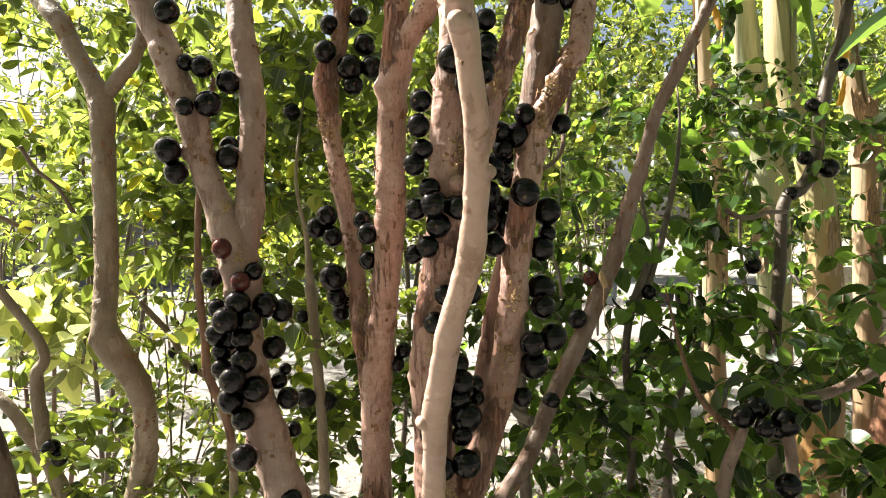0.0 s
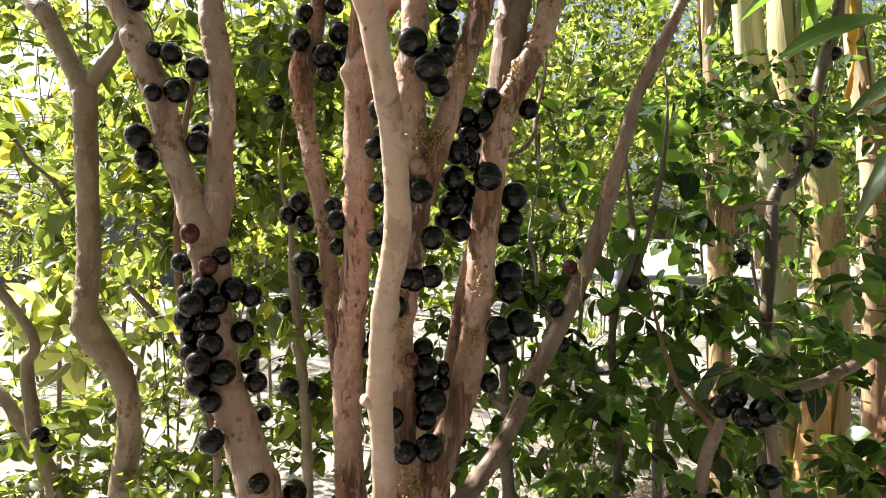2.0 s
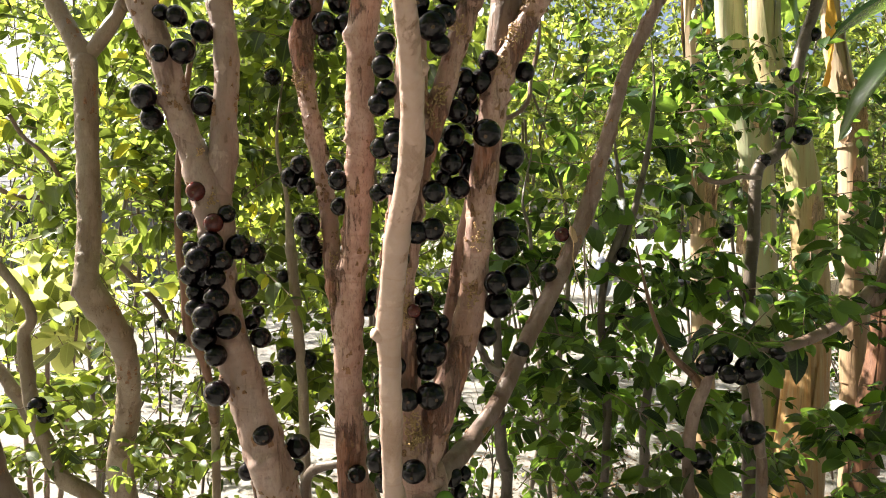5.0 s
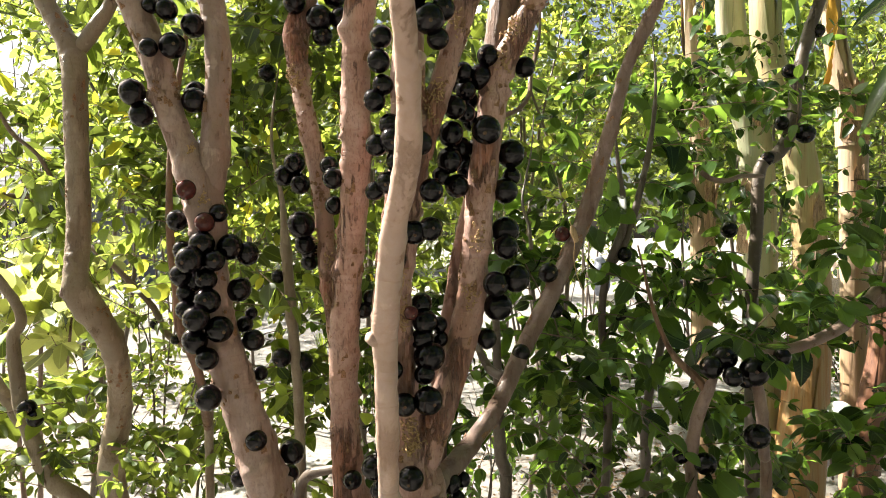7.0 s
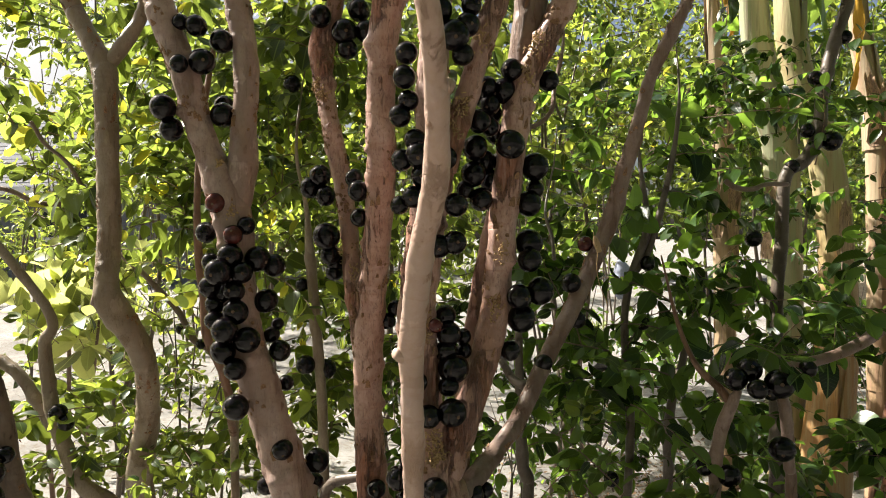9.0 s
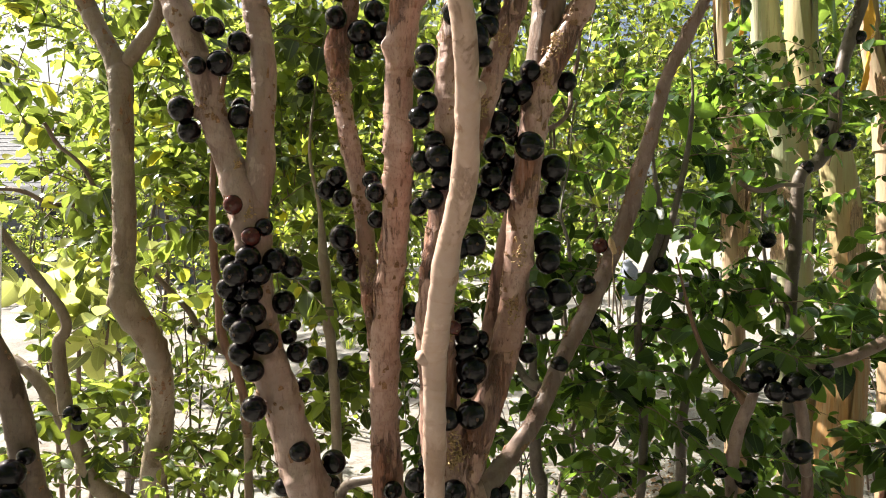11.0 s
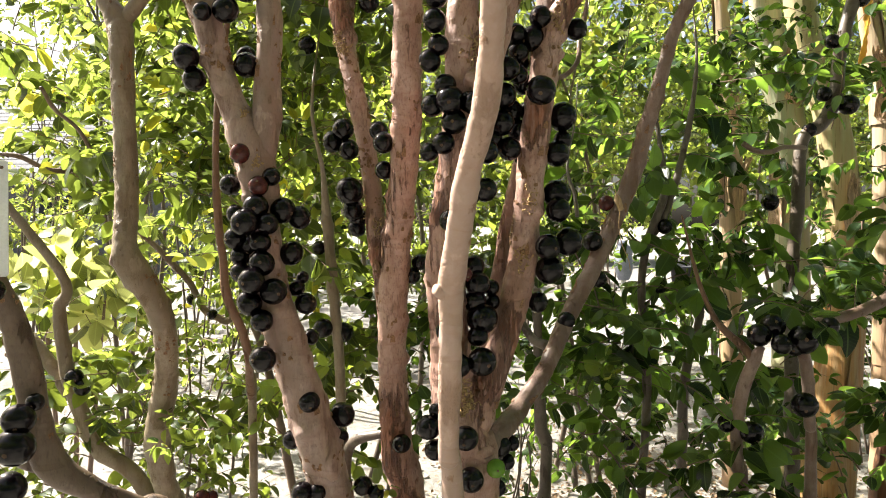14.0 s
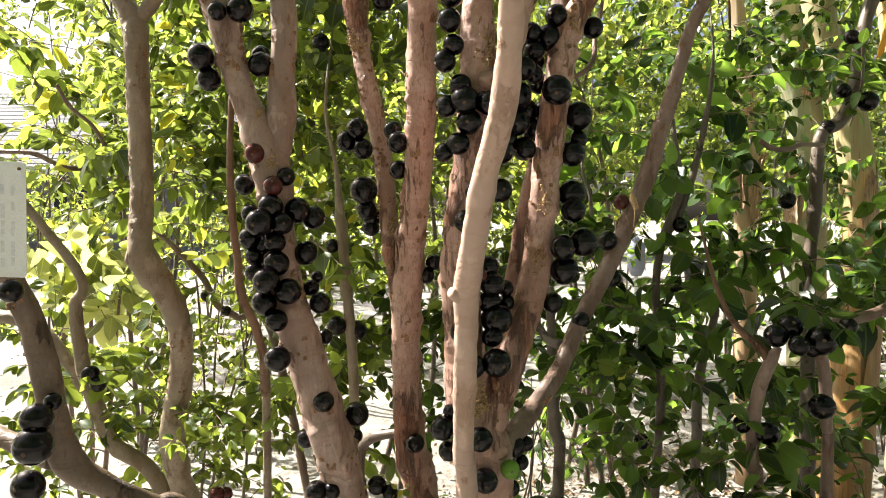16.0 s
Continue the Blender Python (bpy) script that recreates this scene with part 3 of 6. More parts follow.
STEM_GREY = [
    (0.400, 1.300, 0.000, 0.012),
    (0.441, 1.332, 0.517, 0.010),
    (0.441, 1.325, 0.654, 0.010),
    (0.448, 1.321, 0.734, 0.009),
    (0.475, 1.336, 0.820, 0.007),
    (0.500, 1.360, 0.960, 0.001),
]
STEM_RIGHT_BACK = [
    (0.120, 1.100, 0.000, 0.015),
    (0.147, 1.129, 0.577, 0.010),
    (0.145, 1.125, 0.645, 0.011),
    (0.137, 1.123, 0.684, 0.010),
    (0.130, 1.120, 0.900, 0.006),
]
LIMB_LOW = [
    (0.135, 1.016, 0.822, 0.008),
    (0.115, 1.036, 0.829, 0.007),
    (0.101, 1.065, 0.850, 0.006),
    (0.093, 1.093, 0.877, 0.005),
]
FRUIT_LEFT_TOP = [
    (-0.315, 0.778, 1.358, 0.015),
    (-0.295, 0.781, 1.300, 0.010),
    (-0.275, 0.777, 1.294, 0.013),
    (-0.249, 0.788, 1.279, 0.014),
    (-0.289, 0.760, 1.246, 0.011),
    (-0.266, 0.771, 1.251, 0.015),
    (-0.314, 0.775, 1.199, 0.016),
    (-0.308, 0.784, 1.175, 0.015),
    (-0.249, 0.792, 1.193, 0.015),
    (-0.256, 0.815, 1.209, 0.012),
    (-0.250, 0.767, 1.087, 0.012, 1.000),
    (-0.271, 0.794, 1.053, 0.013),
    (-0.216, 0.774, 1.061, 0.011),
    (-0.228, 0.763, 1.050, 0.012, 1.000),
]
FRUIT_LEFT_CLUSTER = [
    (-0.230, 0.758, 1.026, 0.015),
    (-0.204, 0.778, 1.022, 0.016),
    (-0.188, 0.791, 1.014, 0.014),
    (-0.260, 0.780, 1.018, 0.012),
    (-0.239, 0.745, 1.008, 0.016),
    (-0.216, 0.756, 1.007, 0.013),
    (-0.257, 0.767, 0.990, 0.013),
    (-0.226, 0.760, 0.986, 0.013),
    (-0.241, 0.772, 0.982, 0.012),
    (-0.197, 0.788, 0.972, 0.015),
    (-0.253, 0.773, 0.969, 0.012),
    (-0.223, 0.756, 0.962, 0.015),
    (-0.231, 0.742, 0.943, 0.015),
    (-0.210, 0.756, 0.930, 0.015),
    (-0.250, 0.764, 0.951, 0.012),
    (-0.238, 0.757, 0.917, 0.015),
    (-0.223, 0.753, 0.897, 0.013),
    (-0.194, 0.800, 0.930, 0.011),
    (-0.180, 0.786, 0.913, 0.013),
    (-0.189, 0.809, 0.942, 0.008),
    (-0.180, 0.813, 0.869, 0.010),
    (-0.223, 0.755, 0.853, 0.015),
]
FRUIT_LEFT_LOW = [
    (-0.174, 0.773, 0.799, 0.013),
    (-0.143, 0.818, 0.772, 0.016),
    (-0.151, 0.840, 0.738, 0.012),
    (-0.206, 0.820, 0.740, 0.012),
    (-0.188, 0.793, 0.684, 0.014),
    (-0.170, 0.798, 0.684, 0.013),
    (-0.116, 0.803, 0.689, 0.012),
    (-0.100, 0.803, 0.680, 0.010),
]
FRUIT_THIN = [
    (-0.157, 0.908, 1.347, 0.016),
    (-0.156, 0.936, 1.391, 0.014),
    (-0.116, 0.935, 1.402, 0.014),
    (-0.107, 0.928, 1.361, 0.016),
    (-0.124, 0.909, 1.326, 0.018),
    (-0.096, 0.919, 1.329, 0.016),
    (-0.120, 0.911, 1.303, 0.014),
    (-0.162, 0.866, 1.112, 0.014),
    (-0.147, 0.858, 1.127, 0.014),
    (-0.140, 0.858, 1.101, 0.014),
    (-0.140, 0.863, 1.049, 0.019),
    (-0.137, 0.875, 1.025, 0.015),
    (-0.134, 0.886, 1.001, 0.012),
    (-0.132, 0.928, 1.156, 0.012),
]
FRUIT_MIDDLE = [
    (-0.090, 0.809, 1.104, 0.013),
    (-0.091, 0.823, 1.072, 0.012),
    (-0.098, 0.830, 1.121, 0.012),
    (-0.059, 0.850, 0.941, 0.011),
    (-0.073, 0.846, 0.727, 0.012),
    (-0.049, 0.849, 0.958, 0.011),
    (-0.132, 0.886, 1.015, 0.013),
]
FRUIT_CENTRE_TOP = [
    (-0.023, 0.699, 1.240, 0.012),
    (-0.025, 0.695, 1.214, 0.013),
    (-0.021, 0.701, 1.191, 0.011),
    (-0.030, 0.702, 1.175, 0.012),
    (-0.014, 0.703, 1.150, 0.012),
    (-0.009, 0.694, 1.133, 0.015),
    (-0.028, 0.704, 1.129, 0.012),
    (0.011, 0.699, 1.132, 0.011),
    (-0.005, 0.700, 1.112, 0.013),
    (-0.016, 0.702, 1.090, 0.012),
    (-0.031, 0.712, 1.082, 0.011),
    (0.002, 0.704, 1.040, 0.011),
    (-0.009, 0.711, 1.010, 0.012),
    (0.010, 0.691, 1.281, 0.015),
    (0.027, 0.688, 1.255, 0.016),
    (0.041, 0.702, 1.270, 0.013),
    (0.036, 0.699, 1.238, 0.012),
    (0.045, 0.706, 1.291, 0.011),
    (0.017, 0.694, 1.130, 0.013),
    (0.029, 0.707, 1.082, 0.013),
]
FRUIT_CENTRE_LOW = [
    (0.021, 0.744, 0.940, 0.014),
    (0.017, 0.753, 0.959, 0.013),
    (0.018, 0.750, 0.920, 0.013),
    (0.026, 0.747, 0.901, 0.018),
    (0.021, 0.742, 0.882, 0.012),
    (0.007, 0.721, 0.952, 0.008, 1.000),
    (0.025, 0.723, 0.857, 0.016),
    (-0.000, 0.714, 0.855, 0.013),
    (-0.013, 0.712, 0.892, 0.012),
    (0.007, 0.708, 0.778, 0.014),
    (0.037, 0.770, 0.933, 0.010),
    (0.038, 0.771, 0.917, 0.010),
    (-0.033, 0.717, 0.787, 0.014),
    (-0.026, 0.724, 0.760, 0.012),
    (-0.024, 0.727, 0.802, 0.009),
    (0.013, 0.725, 0.727, 0.014),
    (0.028, 0.709, 1.042, 0.013),
    (0.011, 0.709, 1.038, 0.013),
]
FRUIT_RIGHT = [
    (0.063, 0.760, 1.218, 0.012),
    (0.067, 0.761, 1.198, 0.012),
    (0.054, 0.742, 1.176, 0.014),
    (0.067, 0.762, 1.173, 0.011),
    (0.050, 0.753, 1.148, 0.015),
    (0.048, 0.756, 1.119, 0.015),
    (0.057, 0.764, 1.091, 0.014),
    (0.092, 0.765, 1.238, 0.013),
    (0.083, 0.769, 1.215, 0.015),
    (0.137, 0.793, 1.232, 0.013),
    (0.120, 0.785, 1.130, 0.017),
    (0.121, 0.791, 1.104, 0.011),
    (0.113, 0.782, 1.087, 0.015),
    (0.114, 0.786, 1.041, 0.017),
    (0.113, 0.768, 1.022, 0.015),
    (0.101, 0.763, 0.980, 0.015),
    (0.126, 0.775, 0.986, 0.017),
    (0.105, 0.781, 0.953, 0.017),
    (0.092, 0.783, 0.915, 0.013),
    (0.087, 0.716, 1.147, 0.016),
    (0.121, 0.787, 1.371, 0.013),
    (0.142, 0.787, 1.373, 0.011),
    (0.044, 0.709, 1.326, 0.012),
    (0.045, 0.710, 1.302, 0.012),
]
FRUIT_RIGHT_BACK = [
    (0.069, 0.796, 1.194, 0.014),
    (0.076, 0.797, 1.170, 0.013),
    (0.062, 0.789, 1.137, 0.014),
    (0.070, 0.790, 1.114, 0.014),
    (0.077, 0.792, 1.086, 0.013),
    (0.060, 0.795, 1.214, 0.013),
    (0.039, 0.761, 1.102, 0.011),
    (0.083, 0.799, 1.139, 0.013),
]
FRUIT_RIGHT_LOW = [
    (0.050, 0.800, 0.740, 0.013),
    (0.041, 0.735, 0.736, 0.011, 2.000),
    (0.058, 0.811, 0.717, 0.010),
    (0.046, 0.803, 0.688, 0.011),
    (0.065, 0.820, 0.737, 0.010),
]
FRUIT_LEANING = [
    (0.151, 0.944, 0.871, 0.013),
    (0.196, 0.988, 0.981, 0.015),
    (0.209, 1.011, 0.924, 0.013),
    (0.223, 1.025, 1.038, 0.012, 1.000),
]
FRUIT_SAPLING = [
    (-0.228, 1.126, 0.832, 0.017),
    (-0.197, 1.146, 0.822, 0.018),
    (-0.236, 1.139, 0.967, 0.012),
    (-0.256, 1.151, 1.311, 0.016),
]
FRUIT_BACK = [
    (-0.623, 1.566, 0.832, 0.015),
    (-0.570, 1.548, 0.799, 0.012),
]
FRUIT_DARK = [
    (0.367, 1.207, 1.002, 0.014),
    (0.360, 1.212, 0.895, 0.013),
    (0.307, 1.217, 0.611, 0.015),
]
FRUIT_TWIN = [
    (0.409, 0.921, 0.855, 0.016),
    (0.430, 0.928, 0.867, 0.017),
    (0.430, 0.900, 0.846, 0.014),
    (0.412, 0.947, 0.713, 0.016),
    (0.380, 0.956, 0.723, 0.013),
]
FRUIT_BOUGH = [
    (0.465, 0.914, 0.850, 0.020),
    (0.481, 0.939, 0.754, 0.018),
    (0.528, 0.964, 0.862, 0.013),
    (0.454, 0.915, 0.839, 0.012),
]
FRUIT_FRUITED = [
    (0.720, 1.328, 1.358, 0.014),
    (0.779, 1.334, 1.438, 0.014),
    (0.699, 1.314, 1.254, 0.014),
    (0.746, 1.315, 1.234, 0.020),
    (0.663, 1.297, 1.183, 0.014),
    (0.582, 1.275, 1.047, 0.017),
]
FRUIT_FORKED = [
    (-0.665, 1.145, 0.742, 0.016),
    (-0.652, 1.146, 0.725, 0.015),
]
FRUIT_LABEL = [
    (-0.420, 0.625, 0.820, 0.015),
    (-0.419, 0.617, 0.796, 0.018),
    (-0.433, 0.629, 0.752, 0.016),
    (-0.416, 0.645, 0.832, 0.009),
    (-0.431, 0.609, 0.945, 0.011),
]
STUB_FRONT = [
    (-0.005, 0.549, 0.950, 0.006),
    (-0.012, 0.544, 0.951, 0.006),
    (-0.019, 0.538, 0.953, 0.004),
]
STUB_FRONT_HIGH = [
    (0.010, 0.345, 1.207, 0.006),
    (0.008, 0.333, 1.205, 0.005),
    (0.007, 0.327, 1.205, 0.004),
]
STUB_FRONT_SIDE = [
    (0.020, 0.401, 1.134, 0.004),
    (0.025, 0.397, 1.137, 0.004),
    (0.029, 0.393, 1.138, 0.002),
]
STUB_CENTRE = [
    (0.020, 0.721, 1.141, 0.012),
    (0.015, 0.706, 1.153, 0.011),
    (0.014, 0.698, 1.159, 0.008),
]
STUB_CROOKED = [
    (-0.481, 0.964, 0.953, 0.014),
    (-0.491, 0.959, 0.957, 0.013),
    (-0.499, 0.954, 0.959, 0.009),
]
STUB_LEANING = [
    (0.239, 0.995, 1.027, 0.0045),
    (0.233, 0.991, 1.042, 0.0028),
    (0.230, 0.989, 1.050, 0.001),
]
TWIG_BARE = [
    (0.080, 0.797, 1.170, 0.003),
    (0.106, 0.817, 1.178, 0.003),
    (0.133, 0.836, 1.190, 0.003),
    (0.150, 0.855, 1.212, 0.003),
    (0.155, 0.874, 1.242, 0.003),
    (0.171, 0.911, 1.304, 0.0022),
    (0.176, 0.935, 1.380, 0.0007),
]
TWIG_PALE = [
    (0.507, 1.219, 1.150, 0.005),
    (0.529, 1.220, 1.137, 0.005),
    (0.562, 1.230, 1.136, 0.005),
    (0.589, 1.239, 1.145, 0.004),
    (0.647, 1.279, 1.148, 0.004),
]
TWIG_RIGHT = [
    (0.164, 0.936, 1.017, 0.003),
    (0.163, 0.954, 1.049, 0.0025),
    (0.156, 0.972, 1.082, 0.002),
    (0.163, 0.990, 1.120, 0.0016),
    (0.174, 1.010, 1.165, 0.0012),
    (0.180, 1.030, 1.220, 0.0006),
]
TWIG_LEFT = [
    (-0.924, 1.299, 1.146, 0.004),
    (-0.857, 1.300, 1.141, 0.005),
    (-0.814, 1.321, 1.117, 0.005),
    (-0.779, 1.351, 1.114, 0.005),
]
TWIG_LEFT_HIGH = [
    (-0.731, 1.350, 1.142, 0.005),
    (-0.752, 1.327, 1.196, 0.004),
    (-0.790, 1.315, 1.233, 0.004),
    (-0.804, 1.293, 1.273, 0.004),
]
TUFTS_LEFT = [
    (-0.241, 0.769, 1.135),
    (-0.228, 0.762, 1.078),
]
TUFTS_THIN = [
    (-0.100, 0.851, 1.003),
    (-0.163, 0.903, 1.252),
    (-0.153, 0.879, 1.242),
    (-0.122, 0.875, 1.033),
]
TUFTS_CENTRE = [
    (0.000, 0.707, 0.979),
    (0.016, 0.716, 0.810),
    (0.012, 0.715, 0.825),
    (0.007, 0.716, 0.804),
    (-0.006, 0.711, 0.996),
    (0.022, 0.696, 1.189),
    (0.015, 0.716, 0.809),
    (0.010, 0.719, 0.948),
]
TUFTS_LIMB = [
    (0.036, 0.711, 1.188),
    (0.027, 0.708, 1.160),
    (0.056, 0.723, 1.262),
]
TUFTS_RIGHT = [
    (0.110, 0.749, 1.227),
    (0.108, 0.752, 1.265),
    (0.080, 0.755, 1.033),
    (0.121, 0.762, 1.271),
    (0.071, 0.763, 0.969),
]
STRING = [
    (0.226, 0.979, 1.056, 0.000),
    (0.232, 0.977, 1.028, 0.000),
    (0.231, 0.976, 1.003, 0.000),
    (0.236, 0.980, 0.979, 0.000),
    (0.246, 0.979, 0.954, 0.000),
    (0.249, 0.980, 0.938, 0.000),
]
NEAR_LEAVES = [
    (0.256, 0.354, 1.223),
    (0.191, 0.335, 1.198),
    (0.286, 0.365, 1.197),
    (0.222, 0.346, 1.192),
    (0.312, 0.367, 1.172),
    (0.257, 0.358, 1.149),
    (0.314, 0.368, 1.147),
    (0.255, 0.350, 1.111),
    (0.317, 0.374, 1.222),
    (0.257, 0.374, 1.215),
    (0.335, 0.371, 1.100),
    (0.282, 0.371, 1.084),
]
FRUIT_CROOKED = [
    (-0.389, 0.998, 0.593, 0.013, 1.000),
    (-0.378, 1.008, 0.590, 0.011, 1.000),
]
SPROUT_PLACES = [
    (-0.099, 0.803, 0.680),
    (-0.441, 1.025, 0.649),
    (-0.453, 1.023, 0.685),
    (0.214, 1.019, 0.763),
]
TAG_PLACE = [
    (-0.441, 0.605, 1.012),
]

# ---- builders ----
rng = np.random.default_rng(7)


def thing(name, place, label, category, group="", kind=""):
    return tagged(placed(new(name), place), label, category, group, kind)


def placed(ob, place):
    ob.location = place
    ob.empty_display_size = 0.05
    return ob


def part(name, verts, faces, mat, parent, label="", kind="", smooth=True, uv=None, slots=None):
    """One mesh under a thing. verts are in the world."""
    me = bpy.data.meshes.new(name)
    shift = np.array(parent.location) if parent is not None and parent.parent is None else np.zeros(3)
    if parent is not None and parent.parent is not None:
        shift = np.array(parent.parent.location) + np.array(parent.location)
    me.from_pydata((np.asarray(verts, float) - shift).tolist(), [], faces if isinstance(faces, list) else faces.tolist())
    for mt in mat if isinstance(mat, (list, tuple)) else [mat]:
        me.materials.append(mt)
    if slots is not None:
        me.polygons.foreach_set("material_index", np.asarray(slots, np.int32))
    if smooth:
        me.polygons.foreach_set("use_smooth", np.ones(len(me.polygons), bool))
    if uv is not None:
        layer = me.uv_layers.new(name="UVMap")
        index = np.empty(len(me.loops), np.int32)
        me.loops.foreach_get("vertex_index", index)
        layer.data.foreach_set("uv", np.asarray(uv, np.float32)[index].ravel())
    me.update()
    ob = new(name, me)
    ob.parent = parent
    return tagged(ob, label, kind=kind)


def smooth_path(points, step):
    """A Catmull-Rom line of (x, y, z, radius) through the points."""
    p = np.asarray(points, float)
    p = np.vstack([2 * p[0] - p[1], p, 2 * p[-1] - p[-2]])
    rows = []
    for i in range(1, len(p) - 2):
        n = max(2, int(np.linalg.norm(p[i + 1, :3] - p[i, :3]) / step))
        t = np.linspace(0, 1, n, endpoint=False)[:, None]
        a, b, c, d = p[i - 1], p[i], p[i + 1], p[i + 2]
        rows.append(0.5 * (2 * b + (c - a) * t + (2 * a - 5 * b + 4 * c - d) * t ** 2 + (3 * b - a - 3 * c + d) * t ** 3))
    rows.append(p[-2:-1])
    r = np.vstack(rows)
    r[:, 3] = np.maximum(r[:, 3], 0.0006)
    return r


def frames_along(line):
    """Tangent and two cross directions at each point, without twist."""
    t = np.gradient(line[:, :3], axis=0)
    t /= np.linalg.norm(t, axis=1)[:, None] + 1e-12
    u = np.cross(t[0], (0.3, 1.0, 0.1))
    us = []
    for k in t:
        u = u - k * np.dot(u, k)
        u = u / (np.linalg.norm(u) + 1e-12)
        us.append(u)
    us = np.array(us)
    return t, us, np.cross(t, us)


def lattice_noise(p, seed):
    """Smooth value noise at the points p (N x 3), about -1 to 1."""
    i = np.floor(p).astype(np.int64)
    f = p - i
    f = f * f * (3 - 2 * f)
    total = 0.0
    for dx, dy, dz in [(a, b, c) for a in (0, 1) for b in (0, 1) for c in (0, 1)]:
        h = ((i[:, 0] + dx) * 73856093) ^ ((i[:, 1] + dy) * 19349663) ^ ((i[:, 2] + dz) * 83492791) ^ (seed * 2654435761)
        h = (h ^ (h >> 13)) * 1274126177 & 0x7FFFFFFF
        h = (h ^ (h >> 16)) & 0xFFFF
        w = np.where(dx, f[:, 0], 1 - f[:, 0]) * np.where(dy, f[:, 1], 1 - f[:, 1]) * np.where(dz, f[:, 2], 1 - f[:, 2])
        total = total + w * (h / 32767.5 - 1)
    return total


def tube(points, step=0.006, sides=18, rough=0.0, knots=0, seed=0, swell=0.3, flaky=0.0):
    """A limb: a swept ring with uneven girth, low lumps and scars. Returns verts, faces and the smooth line."""
    line = smooth_path(points, step)
    t, u, v = frames_along(line)
    n = len(line)
    k = np.random.default_rng(seed)
    ang = np.linspace(0, 2 * math.pi, sides, endpoint=False)
    along = np.concatenate([[0], np.cumsum(np.linalg.norm(np.diff(line[:, :3], axis=0), axis=1))])
    girth = np.ones((n, sides))
    if rough:
        for w, h in ((0.16, 0.5), (0.07, 0.6), (0.03, 0.7), (0.014, 0.5)):
            ph = k.uniform(0, 6.28, 4)
            girth += rough * h * (np.sin(along[:, None] / w * 6.28 + ph[0] + np.sin(ang * 1 + ph[1])[None] * 1.6) * 0.5
                                  + np.sin(2 * ang[None] + ph[2] + along[:, None] / w * 2.1) * 0.5)
    length = along[-1]
    for _ in range(knots):
        s, a = k.uniform(0, length), k.uniform(0, 6.28)
        size, high = k.uniform(0.004, 0.010), k.uniform(0.08, swell)
        d = ((along[:, None] - s) / size) ** 2 + ((np.angle(np.exp(1j * (ang[None] - a)))) * line[:, 3:4] / size) ** 2
        girth += high * np.exp(-d) * k.choice([1, 1, 1, -0.5])
    if flaky:
        r = line[:, 3:4] + 0 * ang[None]
        q = np.stack([np.cos(ang)[None] * r, np.sin(ang)[None] * r, along[:, None] + 0 * r], -1).reshape(-1, 3)
        fibre = lattice_noise(q * (330, 330, 60), seed) + 0.6 * lattice_noise(q * (620, 620, 130), seed + 1)
        plate = lattice_noise(q * (75, 75, 26), seed + 2) + 0.5 * lattice_noise(q * (190, 190, 70), seed + 3)
        sheet = np.clip(plate * 6 + 0.5, 0, 1)
        lift = flaky * (fibre * (1.1 - 0.8 * sheet) + 1.3 * sheet + 1.2 * lattice_noise(q * (110, 110, 90), seed + 4))
        girth += lift.reshape(n, sides) / np.maximum(line[:, 3:4], 0.004)
    ring = line[:, None, :3] + (np.cos(ang)[None, :, None] * u[:, None] + np.sin(ang)[None, :, None] * v[:, None]) * (line[:, 3, None] * girth)[..., None]
    verts = np.vstack([ring.reshape(-1, 3), line[0, :3], line[-1, :3]])
    i = np.arange(n - 1)[:, None] * sides
    j = np.arange(sides)
    j2 = (j + 1) % sides
    quads = np.stack([i + j, i + j2, i + sides + j2, i + sides + j], -1).reshape(-1, 4).tolist()
    a, b = n * sides, n * sides + 1
    quads += [[a, int(y), int(x)] for x, y in zip(j, j2)] + [[b, (n - 1) * sides + int(x), (n - 1) * sides + int(y)] for x, y in zip(j, j2)]
    return verts, quads, line


def merge(pieces):
    verts, faces, n = [], [], 0
    for v, f in pieces:
        verts.append(np.asarray(v))
        faces += [[int(i) + n for i in q] for q in f]
        n += len(v)
    return np.vstack(verts), faces


# a leaf blade 1 long: folded along the midrib, drawn out to a tip
def blade(width, fold, droop, curl, fine=True):
    xs = np.array([0, 0.06, 0.18, 0.36, 0.56, 0.76, 0.90, 1.0]) if fine else np.array([0, 0.22, 0.65, 1.0])
    ws = (np.array([0, 0.22, 0.41, 0.50, 0.48, 0.35, 0.17, 0]) if fine else np.array([0, 0.42, 0.40, 0])) * width
    n = len(xs)
    z = -droop * xs ** 2
    verts, uv = [(x, 0, h) for x, h in zip(xs, z)], [(x, 0.5) for x in xs]
    for side in (1, -1):
        for x, w, h in list(zip(xs, ws, z))[1:-1]:
            verts.append((x, side * w, h + fold * w + curl * side * x * w))
            uv.append((x, 0.5 + side * w))
    m = n - 2
    faces = []
    for side, first in ((0, n), (1, n + m)):
        for q in ([[0, 1, first]] + [[i, i + 1, first + i, first + i - 1] for i in range(1, m)] + [[m, m + 1, first + m - 1]]):
            faces.append(q if side == 0 else q[::-1])
    return np.array(verts), faces, np.array(uv)


BLADES = [blade(0.60, 0.30, 0.16, 0.15), blade(0.54, 0.15, 0.30, -0.25), blade(0.66, 0.42, 0.10, 0.3), blade(0.52, 0.25, 0.42, 0.1), blade(0.62, 0.05, -0.10, -0.4), blade(0.56, 0.55, 0.22, 0.0)]
BLADES_FAR = [blade(0.58, 0.35, 0.2, 0.1, False), blade(0.50, 0.2, 0.35, 0.0, False)]


